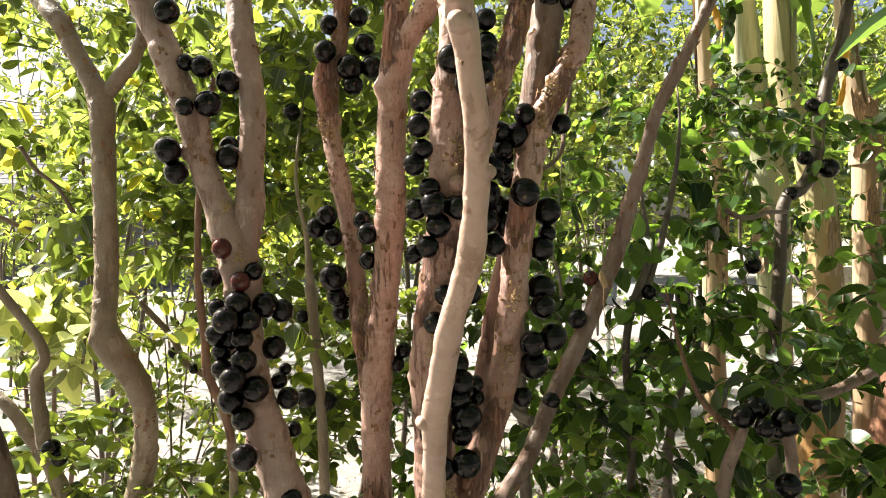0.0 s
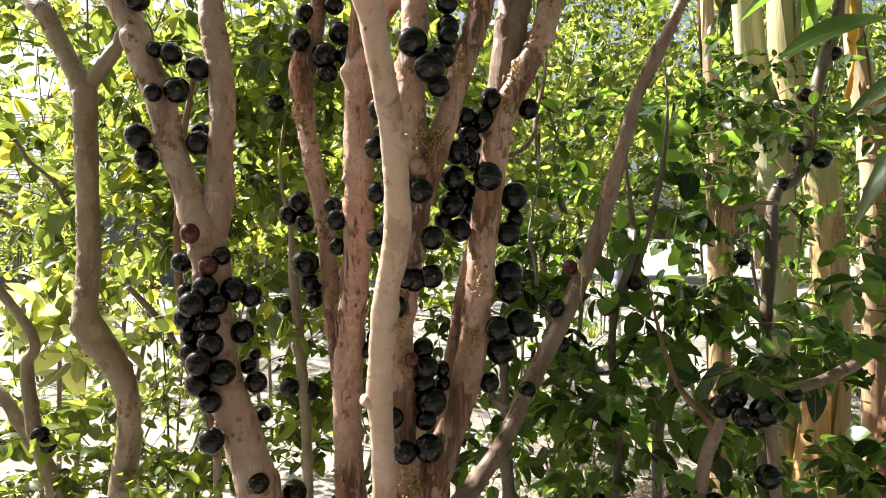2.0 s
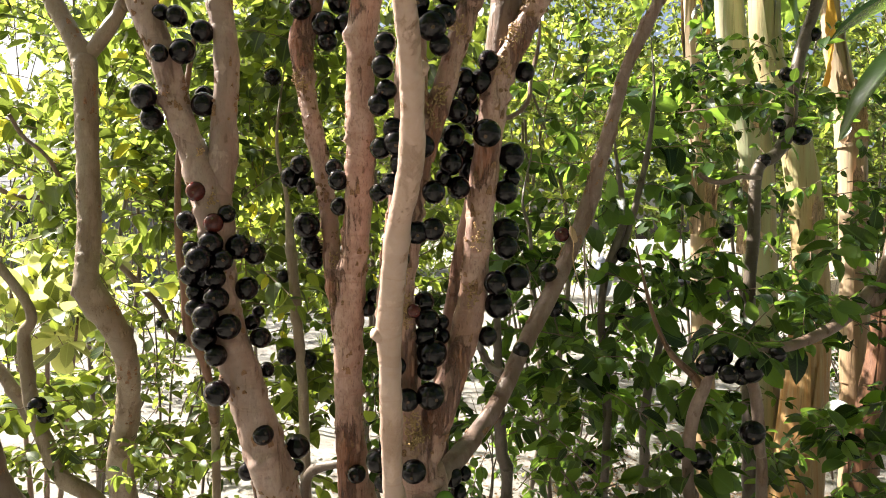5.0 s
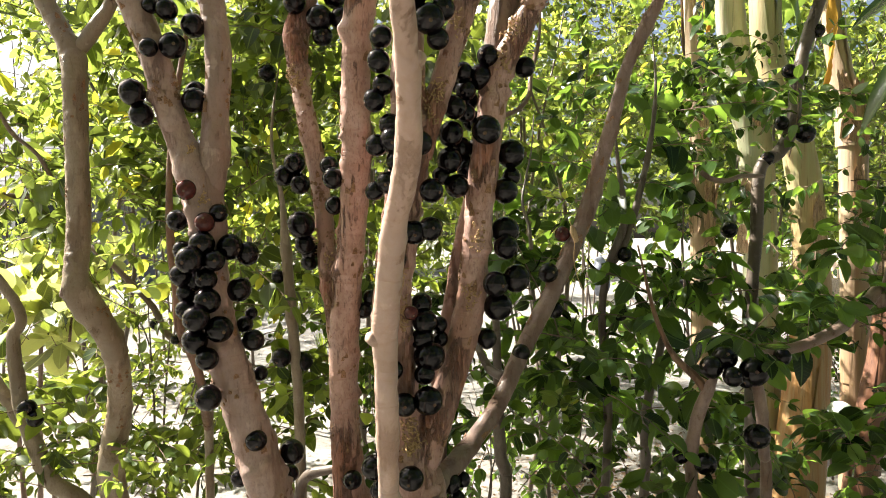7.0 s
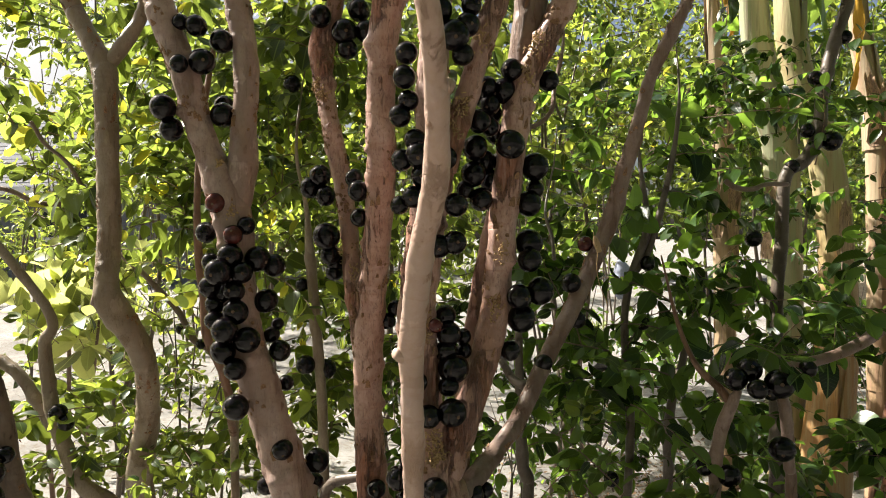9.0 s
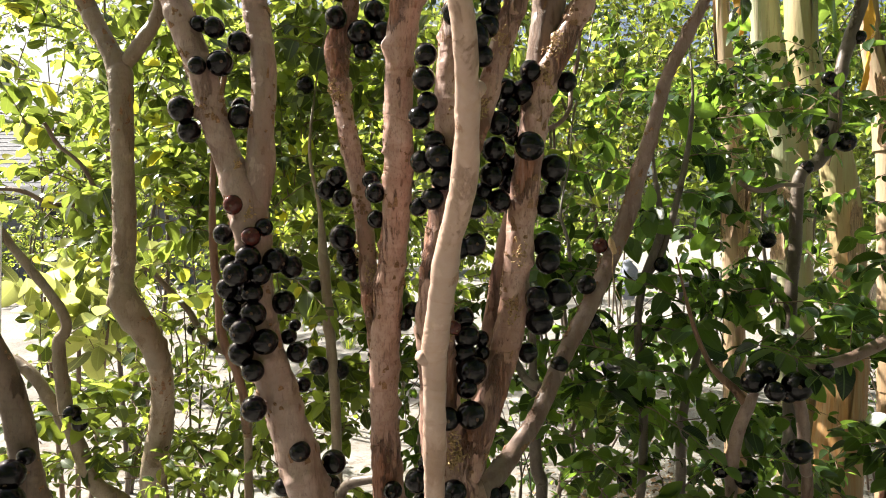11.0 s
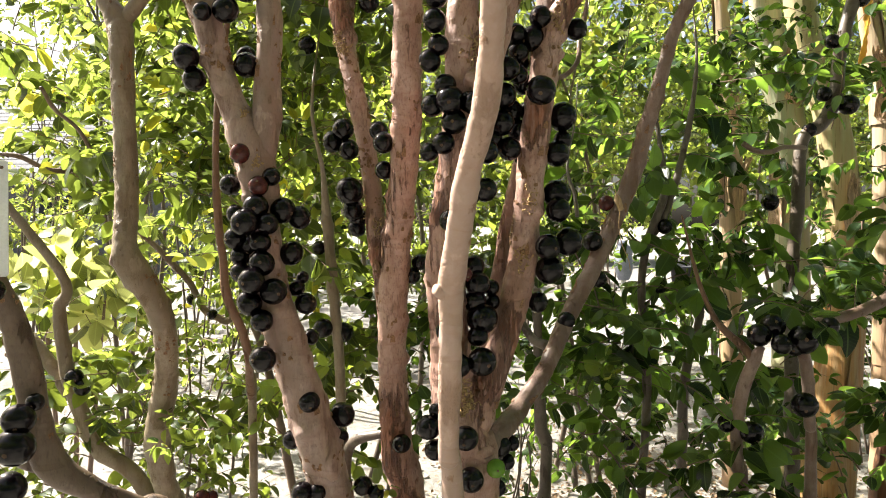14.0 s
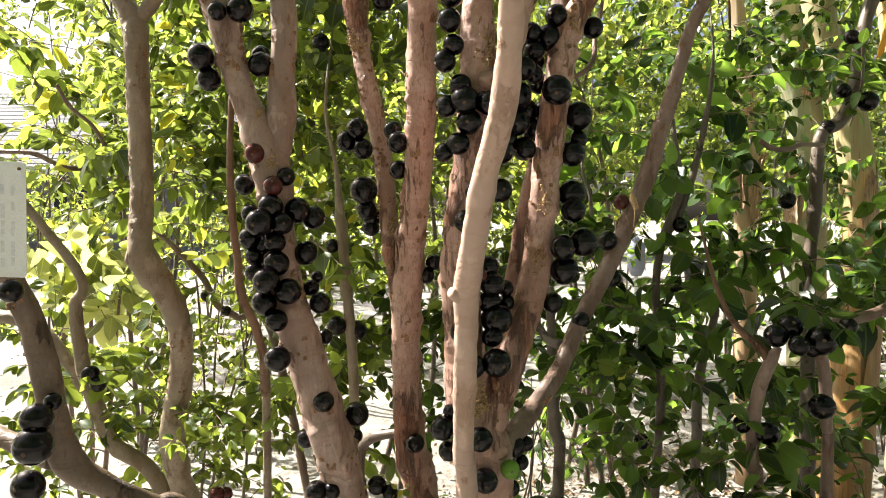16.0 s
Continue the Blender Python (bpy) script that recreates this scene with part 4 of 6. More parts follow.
def leaf_mesh(mats, blades):
    """All leaves of a crown in one array: mats is N x (place 3, axes 3 x 3 scaled)."""
    verts, faces, uvs, n = [], [], [], 0
    pick = np.arange(len(mats[0])) % len(blades)
    for b, (bv, bf, buv) in enumerate(blades):
        sel = pick == b
        o, m = mats[0][sel], mats[1][sel]
        if not len(o):
            continue
        v = o[:, None] + np.einsum("vk,nkj->nvj", bv, m)
        verts.append(v.reshape(-1, 3))
        uvs.append(np.tile(buv, (len(o), 1)))
        base = n + np.arange(len(o)) * len(bv)
        for k in (3, 4):
            q = np.array([f for f in bf if len(f) == k])
            if len(q):
                faces += (base[:, None, None] + q[None]).reshape(-1, k).tolist()
        n += v.shape[0] * v.shape[1]
    return np.vstack(verts), faces, np.vstack(uvs)


def unit(a):
    return a / (np.linalg.norm(a, axis=-1, keepdims=True) + 1e-9)


def sprays(k, centre, radii, count, leaf, twig=0.16, gap=0.02, droop=0.35, lean=(0, 0, 0), shell=0.0, up=0.25, hang=0.6, loose=0.7):
    """Leafy twigs in a rounded mass: each twig bends under its own weight and carries leaves in pairs.
    Returns the twigs (points, how many hold, cross directions) and the leaves' places and axes."""
    d = unit(k.normal(size=(count, 3)))
    p = np.array(centre) + d * (k.uniform(shell, 1, count) ** (1 / 2.2))[:, None] * np.array(radii)
    w = unit(d * (0.5, 0.5, 0.0) + k.normal(size=(count, 3)) * (0.6, 0.6, 0.35) + np.array([0, 0, up]) + np.array(lean))
    n = np.maximum(3, (twig * k.uniform(0.6, 1.4, count) / gap).astype(int))
    side = unit(np.cross(w, (0, 0, 1)) + k.normal(size=(count, 3)) * 0.3)
    size = leaf * k.uniform(0.7, 1.2, count)
    pts, places, axes = [p], [], []
    first = w
    for i in range(n.max()):
        on = i < n
        w = unit(w + np.array([0, 0, -droop * 0.12]) + k.normal(size=(count, 3)) * 0.07)
        p = np.where(on[:, None], p + w * gap, p)
        pts.append(p)
        taper = 0.65 + 0.5 * np.sin(math.pi * (i + 1) / (n + 0.5))
        for s in (1, -1):
            here = on & (k.uniform(size=count) < 0.86)
            c = int(here.sum())
            if not c:
                continue
            ax = unit(w[here] * k.uniform(0.2, 0.8, (c, 1)) + side[here] * s * k.uniform(0.4, 1.0, (c, 1))
                      - np.array([0, 0, hang]) * k.uniform(-0.2, 1.8, (c, 1)) + k.normal(size=(c, 3)) * 0.35)
            y = unit(np.cross(np.array([0, 0, 1.0]) + k.normal(size=(c, 3)) * loose, ax))
            length = (size * taper)[here] * k.uniform(0.45, 1.2, c)
            places.append(p[here] + ax * 0.003)
            axes.append(np.stack([ax, y, np.cross(ax, y)], 1) * length[:, None, None])
    y = unit(np.cross((0, 0, 1.0), w) + k.normal(size=(count, 3)) * 0.2)
    places.append(p)
    axes.append(np.stack([w, y, np.cross(w, y)], 1) * (size * 0.8)[:, None, None])
    u = unit(np.cross(first, (0.31, 0.2, 0.93)))
    return (np.stack(pts, 1), n, u, np.cross(first, u)), np.vstack(places), np.vstack(axes)


def twig_mesh(groups, thick=0.0013, sides=4):
    verts, faces, base = [], [], 0
    ang = np.linspace(0, 2 * math.pi, sides, endpoint=False)
    for pts, n, u, v in groups:
        c, s = pts.shape[:2]
        r = thick * np.clip(1 - 0.6 * np.arange(s)[None] / n[:, None], 0.3, 1)
        ring = pts[:, :, None] + (np.cos(ang)[None, None, :, None] * u[:, None, None] + np.sin(ang)[None, None, :, None] * v[:, None, None]) * r[:, :, None, None]
        verts.append(ring.reshape(-1, 3))
        on = np.arange(s - 1)[None] < n[:, None]
        i = (base + (np.arange(c)[:, None] * s + np.arange(s - 1)[None]) * sides)[on][:, None]
        j = np.arange(sides)
        j2 = (j + 1) % sides
        faces += np.stack([i + j, i + j2, i + sides + j2, i + sides + j], -1).reshape(-1, 4).tolist()
        base += c * s * sides
    return np.vstack(verts), faces


LEAF_MESHES = []
for bv, bf, buv in BLADES:
    me = bpy.data.meshes.new("leaf")
    me.from_pydata(bv.tolist(), [], bf)
    me.materials.append(LEAF_SINGLE)
    me.polygons.foreach_set("use_smooth", np.ones(len(bf), bool))
    lay = me.uv_layers.new(name="UVMap")
    idx = np.empty(len(me.loops), np.int32)
    me.loops.foreach_get("vertex_index", idx)
    lay.data.foreach_set("uv", buv.astype(np.float32)[idx].ravel())
    LEAF_MESHES.append(me)
single_leaves = 0


def foliage(parent, masses, mat, seed, far=False, singles=0, thick=0.0013, near=None):
    """The leaves and twigs of one plant. The first `singles` leaves within `near` become parts of their own."""
    k = np.random.default_rng(seed)
    lines, places, axes = [], [], []
    for mass in masses:
        l, p, a = sprays(k, **mass)
        lines.append(l)
        places.append(p)
        axes.append(a)
    places, axes = np.vstack(places), np.vstack(axes)
    part("twig", *twig_mesh(lines, thick, 3 if far else 4), TWIG, parent, "thin brown leafy twigs", "stuff")
    if singles:
        order = np.argsort(places[:, 1])[:singles]
        for n, i in enumerate(order):
            ob = new("leaf", LEAF_MESHES[n % len(LEAF_MESHES)])
            m = np.eye(4)
            m[:3, :3] = axes[i].T
            m[:3, 3] = places[i] - np.array(parent.location)
            ob.parent = parent
            ob.matrix_basis = Matrix(m.tolist())
        keep = np.ones(len(places), bool)
        keep[order] = False
        places, axes = places[keep], axes[keep]
    if len(places):
        v, f, uv = leaf_mesh((places, axes), BLADES_FAR if far else BLADES)
        part("foliage", v, f, mat, parent, "dense leafy green crown", "stuff", uv=uv)


def fruit_mesh(name, mat, seed):
    """A round berry with a faint flattening, a shallow dimple and a dry star-shaped calyx scar at its far end."""
    k = np.random.default_rng(seed)
    rings, sides = 15, 20
    verts, faces, slots = [(0, 0, 1 * 0.955)], [], []
    for i in range(1, rings):
        a = math.pi * i / rings
        for j in range(sides):
            b = 2 * math.pi * j / sides
            r = 1 + 0.012 * math.sin(2 * b + seed) * math.sin(a) + 0.01 * math.cos(3 * a + seed)
            if i == 1:
                r = 0.985 + 0.035 * (j % 5 == 0)
            verts.append((r * math.sin(a) * math.cos(b), r * math.sin(a) * math.sin(b), 0.965 * r * math.cos(a)))
    verts.append((0, 0, -0.94))
    for j in range(sides):
        faces.append((0, 1 + j, 1 + (j + 1) % sides))
        slots.append(1)
    for i in range(rings - 2):
        for j in range(sides):
            a, b = 1 + i * sides + j, 1 + i * sides + (j + 1) % sides
            faces.append((a, a + sides, b + sides, b))
            slots.append(0)
    last = len(verts) - 1
    for j in range(sides):
        faces.append((last, last - sides + (j + 1) % sides, last - sides + j))
        slots.append(0)
    verts = np.array(verts)
    cap = verts[1:1 + sides]
    cap[:, :2] *= 0.62
    verts[1:1 + sides] = cap
    me = bpy.data.meshes.new(name)
    me.from_pydata(verts.tolist(), [], faces)
    me.materials.append(mat)
    me.materials.append(CALYX)
    me.polygons.foreach_set("material_index", np.array(slots, np.int32))
    me.polygons.foreach_set("use_smooth", np.ones(len(faces), bool))
    return me


FRUITS = {0: [fruit_mesh("fruit", SKIN, s) for s in range(4)], 1: [fruit_mesh("fruit", SKIN_RED, 5)], 2: [fruit_mesh("fruit", SKIN_GREEN, 6)]}


def hang_fruit(limb, rows, line):
    """Berries that sit straight on the bark of a limb, the calyx scar turned away from it."""
    origin = np.array(limb.parent.location)
    for n, row in enumerate(rows):
        x, y, z, r = row[:4]
        ripe = int(row[4]) if len(row) > 4 else 0
        me = FRUITS[ripe][n % len(FRUITS[ripe])]
        ob = new("fruit", me)
        ob.parent = limb
        near = line[np.argmin(np.linalg.norm(line[:, :3] - (x, y, z), axis=1)), :3]
        way = unit(np.array((x, y, z)) - near + rng.normal(size=3) * 0.012 + np.array((0, -0.006, -0.006)))
        q = Vector(way).to_track_quat("Z", "Y")
        s = r * rng.uniform(0.97, 1.03)
        ob.matrix_basis = Matrix.LocRotScale(Vector((x, y, z)) - Vector(origin), q, Vector((s, s, s * rng.uniform(0.95, 1.02))))
        if ripe:
            tagged(ob, "half-ripe reddish fruit" if ripe == 1 else "unripe green fruit")


def tufts(limb, line, spots, seed, size=0.009):
    """Dried flower tufts: bunches of short bent stalks with crumbs at their ends, sitting on the bark."""
    k = np.random.default_rng(seed)
    origin = limb.parent.location
    for x, y, z in spots:
        pieces = []
        near = line[np.argmin(np.linalg.norm(line[:, :3] - (x, y, z), axis=1))]
        out_way = unit(np.array((x, y, z)) - near[:3] + np.array((0, -0.004, 0)))
        root = near[:3] + out_way * near[3] * 0.98
        for _ in range(46):
            d = unit(out_way + k.normal(size=3) * 0.9)
            h = size * k.uniform(0.10, 0.45)
            a = root + k.normal(size=3) * (0.35, 0.2, 0.6) * size
            b = a + d * h
            c = b + unit(d + k.normal(size=3) * 0.7) * h * 0.4
            v, f, _l = tube([(*a, 0.00045), (*b, 0.00035), (*c, 0.0003)], 0.004, 4)
            pieces.append((v, f))
            o = k.uniform(0.0006, 0.0017)
            oct_v = c + np.array([(o, 0, 0), (-o, 0, 0), (0, o, 0), (0, -o, 0), (0, 0, o), (0, 0, -o)])
            pieces.append((oct_v, [[0, 2, 4], [2, 1, 4], [1, 3, 4], [3, 0, 4], [2, 0, 5], [1, 2, 5], [3, 1, 5], [0, 3, 5]]))
        part("flower_tuft", *merge(pieces), FLOWER, limb, "dry tan flower tuft")


def limb(name, points, parent, mat=BARK, sides=20, rough=0.05, knots=30, seed=1, label="", step=0.006, swell=0.3, flaky=0.0):
    v, f, line = tube(points, step, sides, rough, knots, seed, swell, flaky)
    return part(name, v, f, mat, parent, label), line


GOLDEN = (1 + 5 ** 0.5) / 2
LUMP = unit(np.array([(-1, GOLDEN, 0), (1, GOLDEN, 0), (-1, -GOLDEN, 0), (1, -GOLDEN, 0), (0, -1, GOLDEN), (0, 1, GOLDEN),
                      (0, -1, -GOLDEN), (0, 1, -GOLDEN), (GOLDEN, 0, -1), (GOLDEN, 0, 1), (-GOLDEN, 0, -1), (-GOLDEN, 0, 1)]))
LUMP_FACES = [[0, 11, 5], [0, 5, 1], [0, 1, 7], [0, 7, 10], [0, 10, 11], [1, 5, 9], [5, 11, 4], [11, 10, 2], [10, 7, 6], [7, 1, 8],
              [3, 9, 4], [3, 4, 2], [3, 2, 6], [3, 6, 8], [3, 8, 9], [4, 9, 5], [2, 4, 11], [6, 2, 10], [8, 6, 7], [9, 8, 1]]


def scars(stem, line, count, seed, low=0.45, high=1.6):
    """Crusty warts and loose flakes where fruit and flowers have sat on the bark, in small groups."""
    k = np.random.default_rng(seed)
    rows = line[(line[:, 2] > low) & (line[:, 2] < high)]
    pieces = []
    for _ in range(count):
        i = k.integers(2, len(rows) - 2)
        t = unit(rows[i + 1, :3] - rows[i - 1, :3])
        a0 = k.uniform(-2.2, 2.2)
        ringed, turns = k.uniform() < 0.12, k.uniform(0.0025, 0.0042)
        count_here = 10 if ringed else k.integers(1, 6)
        for number in range(count_here):
            a = a0 + k.normal() * 0.22
            if ringed:
                a = a0 + turns * math.cos(number * 0.63) / max(rows[i, 3], 0.006)
            u = unit(np.cross(t, (1.0, 0.0, 0.05)))
            u = u if u[1] < 0 else -u
            v = np.cross(t, u)
            way = math.cos(a) * u + math.sin(a) * v
            along = turns * 0.8 * math.sin(number * 0.63) if ringed else k.normal() * 0.004
            c = rows[i, :3] + t * along + way * (rows[i, 3] * 1.01 + 0.0007)
            s = k.uniform(0.0010, 0.0016) if ringed else k.uniform(0.0010, 0.0032)
            shape = LUMP * k.uniform(0.6, 1.25, (12, 1)) * s
            flat = shape - way * (shape @ way)[:, None] * 0.45
            pieces.append((c + flat, LUMP_FACES))
        for _n in range(k.integers(0, 4)):
            h, w = k.uniform(0.004, 0.015), k.uniform(0.0015, 0.004)
            a = a0 + k.normal() * 0.6
            way = math.cos(a) * u + math.sin(a) * v
            side = np.cross(t, way)
            c = rows[i, :3] + way * (rows[i, 3] * 1.005 + 0.0007) + t * k.normal() * 0.015
            lift = k.uniform(0.0008, 0.0035)
            strip = [c - side * w, c + side * w, c + side * w * 0.8 + t * h * 0.6 + way * lift * 0.4, c - side * w * 0.8 + t * h * 0.6 + way * lift * 0.4, c + t * h + way * lift,
                     c - side * w - way * 0.0006, c + side * w - way * 0.0006, c + side * w * 0.7 + t * h * 0.6 + way * (lift * 0.4 - 0.0006), c - side * w * 0.7 + t * h * 0.6 + way * (lift * 0.4 - 0.0006)]
            pieces.append((np.array(strip), [[0, 1, 2, 3], [3, 2, 4], [6, 5, 8, 7], [7, 8, 4], [1, 6, 7, 2], [5, 0, 3, 8]]))
    part("bark_scar", *merge(pieces), SCAR, stem, "rusty crusty bark scars", "stuff", smooth=False)

# ---- ground ----
def ground_height(x, y):
    return 0.025 * np.sin(x * 1.7 + 0.6) * np.cos(y * 1.3) + 0.012 * np.sin(x * 5.1 + y * 3.7) + 0.008 * np.sin(y * 9.3 - x * 6.1)


def ground():
    near = np.linspace(-6, 6, 121)
    steps = np.array([7, 9, 12, 16, 22, 32, 50, 90, 200, 600.0])
    ax = np.concatenate([-steps[::-1], near, steps])
    gx, gy = np.meshgrid(ax, ax + 4)
    fade = np.clip(1.4 - np.hypot(gx, gy - 4) / 12, 0, 1)
    gz = (ground_height(gx, gy) - 0.03) * fade
    n = len(ax)
    v = np.stack([gx, gy, gz], -1).reshape(-1, 3)
    i = (np.arange(n - 1)[:, None] * n + np.arange(n - 1)).ravel()
    f = np.stack([i, i + 1, i + n + 1, i + n], -1)
    ob = part("ground", v, f, SOIL, None)
    return tagged(ob, "pale dry sandy soil in dappled sun and shade", "ground", kind="structure")


ground()

# ---- the fruit tree in the middle ----
fruit_tree = thing("fruit_tree", (0.0, 0.8, 0.0), "many-stemmed fruit tree with pinkish flaking bark and black berries", "tree")
stem_a, line_a = limb("stem", STEM_LEFT, fruit_tree, BARK_SMOOTH, seed=11, knots=90, swell=0.4, sides=34, step=0.0035, flaky=0.00055)
limb_a, line_a2 = limb("limb", LIMB_LEFT, fruit_tree, BARK_SMOOTH, seed=12, knots=30, step=0.0035, flaky=0.0005)
stem_b, line_b = limb("stem", STEM_THIN, fruit_tree, seed=13, knots=90, swell=0.4, sides=34, step=0.0035, flaky=0.00055)
stem_c, line_c = limb("stem", STEM_MIDDLE, fruit_tree, seed=14, knots=90, swell=0.4, sides=34, step=0.0035, flaky=0.00055)
limb_c, line_c2 = limb("limb", LIMB_MIDDLE, fruit_tree, seed=15, knots=16, step=0.0035, flaky=0.0005)
stem_d, line_d = limb("stem", STEM_FRONT, fruit_tree, BARK_PALE, seed=16, knots=26, rough=0.055, label="slender smooth pale stem", step=0.004, flaky=0.0002)
stem_e, line_e = limb("stem", STEM_CENTRE, fruit_tree, seed=17, knots=90, swell=0.4, sides=34, step=0.0035, flaky=0.00055)
limb_e, line_e2 = limb("limb", LIMB_CENTRE, fruit_tree, seed=18, knots=40, step=0.0035, flaky=0.0005)
stem_f, line_f = limb("stem", STEM_RIGHT, fruit_tree, seed=19, knots=90, swell=0.4, sides=34, step=0.0035, flaky=0.00055)
limb_f, line_f2 = limb("limb", LIMB_RIGHT, fruit_tree, seed=20, knots=30, mat=BARK_GREY, step=0.0035, flaky=0.0005)
limb("stem", STEM_INNER, fruit_tree, seed=24, knots=20, step=0.0035, flaky=0.0005)
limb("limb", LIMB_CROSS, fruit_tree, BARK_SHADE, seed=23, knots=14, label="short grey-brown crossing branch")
stem_h, line_h = limb("stem", STEM_LEANING, fruit_tree, seed=21, knots=40, mat=BARK_GREY, label="grey-brown leaning stem", step=0.0035, flaky=0.0005)
hang_fruit(stem_a, FRUIT_LEFT_TOP, line_a)
hang_fruit(stem_a, FRUIT_LEFT_CLUSTER, line_a)
hang_fruit(stem_a, FRUIT_LEFT_LOW, line_a)
hang_fruit(stem_b, FRUIT_THIN, line_b)
hang_fruit(stem_c, FRUIT_MIDDLE, line_c)
hang_fruit(stem_e, FRUIT_CENTRE_TOP, line_e)
hang_fruit(stem_e, FRUIT_CENTRE_LOW, line_e)
hang_fruit(stem_f, FRUIT_RIGHT, line_f)
hang_fruit(stem_f, FRUIT_RIGHT_BACK, line_f)
hang_fruit(stem_f, FRUIT_RIGHT_LOW, line_f)
hang_fruit(stem_h, FRUIT_LEANING, line_h)

# ---- neighbouring trees ----
crooked = thing("crooked_tree", (-0.3, 1.12, 0.0), "young tree with a crooked grey-brown stem", "tree")
stem_i, line_i = limb("stem", STEM_CROOKED, crooked, BARK_TAN, seed=31, knots=50, step=0.0035, flaky=0.0005)
limb("limb", LIMB_CROOKED, crooked, BARK_TAN, seed=32, knots=12)
tagged_tree = thing("tagged_tree", (-0.03, 0.79, 0.0), "curved brown stem that carries a white plastic tag", "tree")
stem_j, line_j = limb("stem", STEM_LABEL, tagged_tree, BARK_SHADED_BROWN, seed=33, knots=50)
limb("limb", LIMB_LABEL, tagged_tree, BARK_SHADED_BROWN, seed=34, knots=12)
hang_fruit(stem_j, FRUIT_LABEL, line_j)
forked = thing("forked_tree", (-0.36, 1.13, 0.0), "thin forked grey stem with two black berries", "tree")
stem_k, line_k = limb("stem", STEM_FORKED, forked, BARK_TAN, 12, seed=35)
limb("limb", LIMB_FORKED, forked, BARK_TAN, 12, seed=36)
hang_fruit(stem_k, FRUIT_FORKED, line_k)
sapling = thing("sapling", (-0.2, 1.12, 0.0), "slim upright sapling with a few black berries", "tree")
stem_l, line_l = limb("stem", SAPLING, sapling, BARK_TAN, 12, seed=37)
hang_fruit(stem_l, FRUIT_SAPLING, line_l)
red = thing("red_stemmed_shrub", (-0.35, 1.09, 0.0), "shrub with a thin grey foot and a red-brown bent stem", "shrub")
limb("stem", STAKE, red, BARK_TAN, 10, knots=4, seed=38)
limb("limb", STEM_RED, red, BARK_RED, 10, knots=12, seed=39)
behind = thing("bent_shrub", (-0.3, 1.5, 0.0), "shrub with a bent brown stem and two berries", "shrub")
stem_n, line_n = limb("stem", STEM_BACK, behind, BARK_GREY, 10, knots=12, seed=40)
hang_fruit(stem_n, FRUIT_BACK, line_n)
twin = thing("young_fruit_tree", (0.42, 1.0, 0.0), "shaded young fruit tree with dark glossy leaves and black berries", "tree")
stem_o, line_o = limb("stem", STEM_TWIN, twin, BARK_GREY, 14, seed=41)
limb("limb", LIMB_TWIN, twin, BARK_RED, 10, knots=8, seed=42)
hang_fruit(stem_o, FRUIT_TWIN, line_o)
bough = thing("young_fruit_tree", (0.52, 1.0, 0.0), "young fruit tree with one long sideways bough and dark leaves", "tree")
stem_p, line_p = limb("stem", STEM_BOUGH, bough, BARK_GREY, 14, seed=43)
hang_fruit(stem_p, FRUIT_BOUGH, line_p)
fruited = thing("young_fruit_tree", (0.62, 1.25, 0.0), "young fruit tree with a dark bent stem and small black berries", "tree")
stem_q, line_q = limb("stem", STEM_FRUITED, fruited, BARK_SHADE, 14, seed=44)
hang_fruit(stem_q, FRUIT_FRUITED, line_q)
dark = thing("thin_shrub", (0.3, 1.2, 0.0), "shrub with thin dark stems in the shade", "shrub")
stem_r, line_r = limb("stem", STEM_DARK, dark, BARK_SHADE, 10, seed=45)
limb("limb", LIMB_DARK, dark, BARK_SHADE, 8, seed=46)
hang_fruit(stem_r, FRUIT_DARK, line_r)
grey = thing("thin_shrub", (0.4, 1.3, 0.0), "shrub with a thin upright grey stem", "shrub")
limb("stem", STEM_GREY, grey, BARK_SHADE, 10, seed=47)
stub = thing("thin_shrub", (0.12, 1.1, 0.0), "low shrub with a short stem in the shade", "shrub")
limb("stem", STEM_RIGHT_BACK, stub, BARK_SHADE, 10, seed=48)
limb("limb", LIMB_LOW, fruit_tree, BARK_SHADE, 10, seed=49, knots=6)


def mass(x, y, z, rx, ry, rz, count, leaf=0.05, **more):
    return dict(centre=(x, y, z), radii=(rx, ry, rz), count=count, leaf=leaf, **more)


# crowns: the middle tree's leaves above and behind its stems, unseen and added for shade
# The wide overhead mass cuts sky light and darkens reflections in the berries.
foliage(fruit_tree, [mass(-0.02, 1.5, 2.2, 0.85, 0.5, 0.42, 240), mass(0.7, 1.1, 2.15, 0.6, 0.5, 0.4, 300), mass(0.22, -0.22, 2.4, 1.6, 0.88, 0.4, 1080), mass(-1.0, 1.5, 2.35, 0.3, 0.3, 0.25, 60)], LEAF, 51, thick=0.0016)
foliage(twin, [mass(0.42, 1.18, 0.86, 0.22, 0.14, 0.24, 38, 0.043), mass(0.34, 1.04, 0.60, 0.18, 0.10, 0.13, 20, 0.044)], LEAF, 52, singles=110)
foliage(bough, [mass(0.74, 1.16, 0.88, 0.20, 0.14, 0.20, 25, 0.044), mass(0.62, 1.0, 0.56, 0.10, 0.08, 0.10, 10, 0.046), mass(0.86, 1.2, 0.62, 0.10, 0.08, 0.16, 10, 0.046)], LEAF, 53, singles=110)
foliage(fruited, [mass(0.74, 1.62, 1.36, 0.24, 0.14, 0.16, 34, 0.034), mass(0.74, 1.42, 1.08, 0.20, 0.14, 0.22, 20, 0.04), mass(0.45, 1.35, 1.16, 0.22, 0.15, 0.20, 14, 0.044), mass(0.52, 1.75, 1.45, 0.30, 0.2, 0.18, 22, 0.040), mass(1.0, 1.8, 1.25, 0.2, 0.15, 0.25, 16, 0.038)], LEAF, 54)
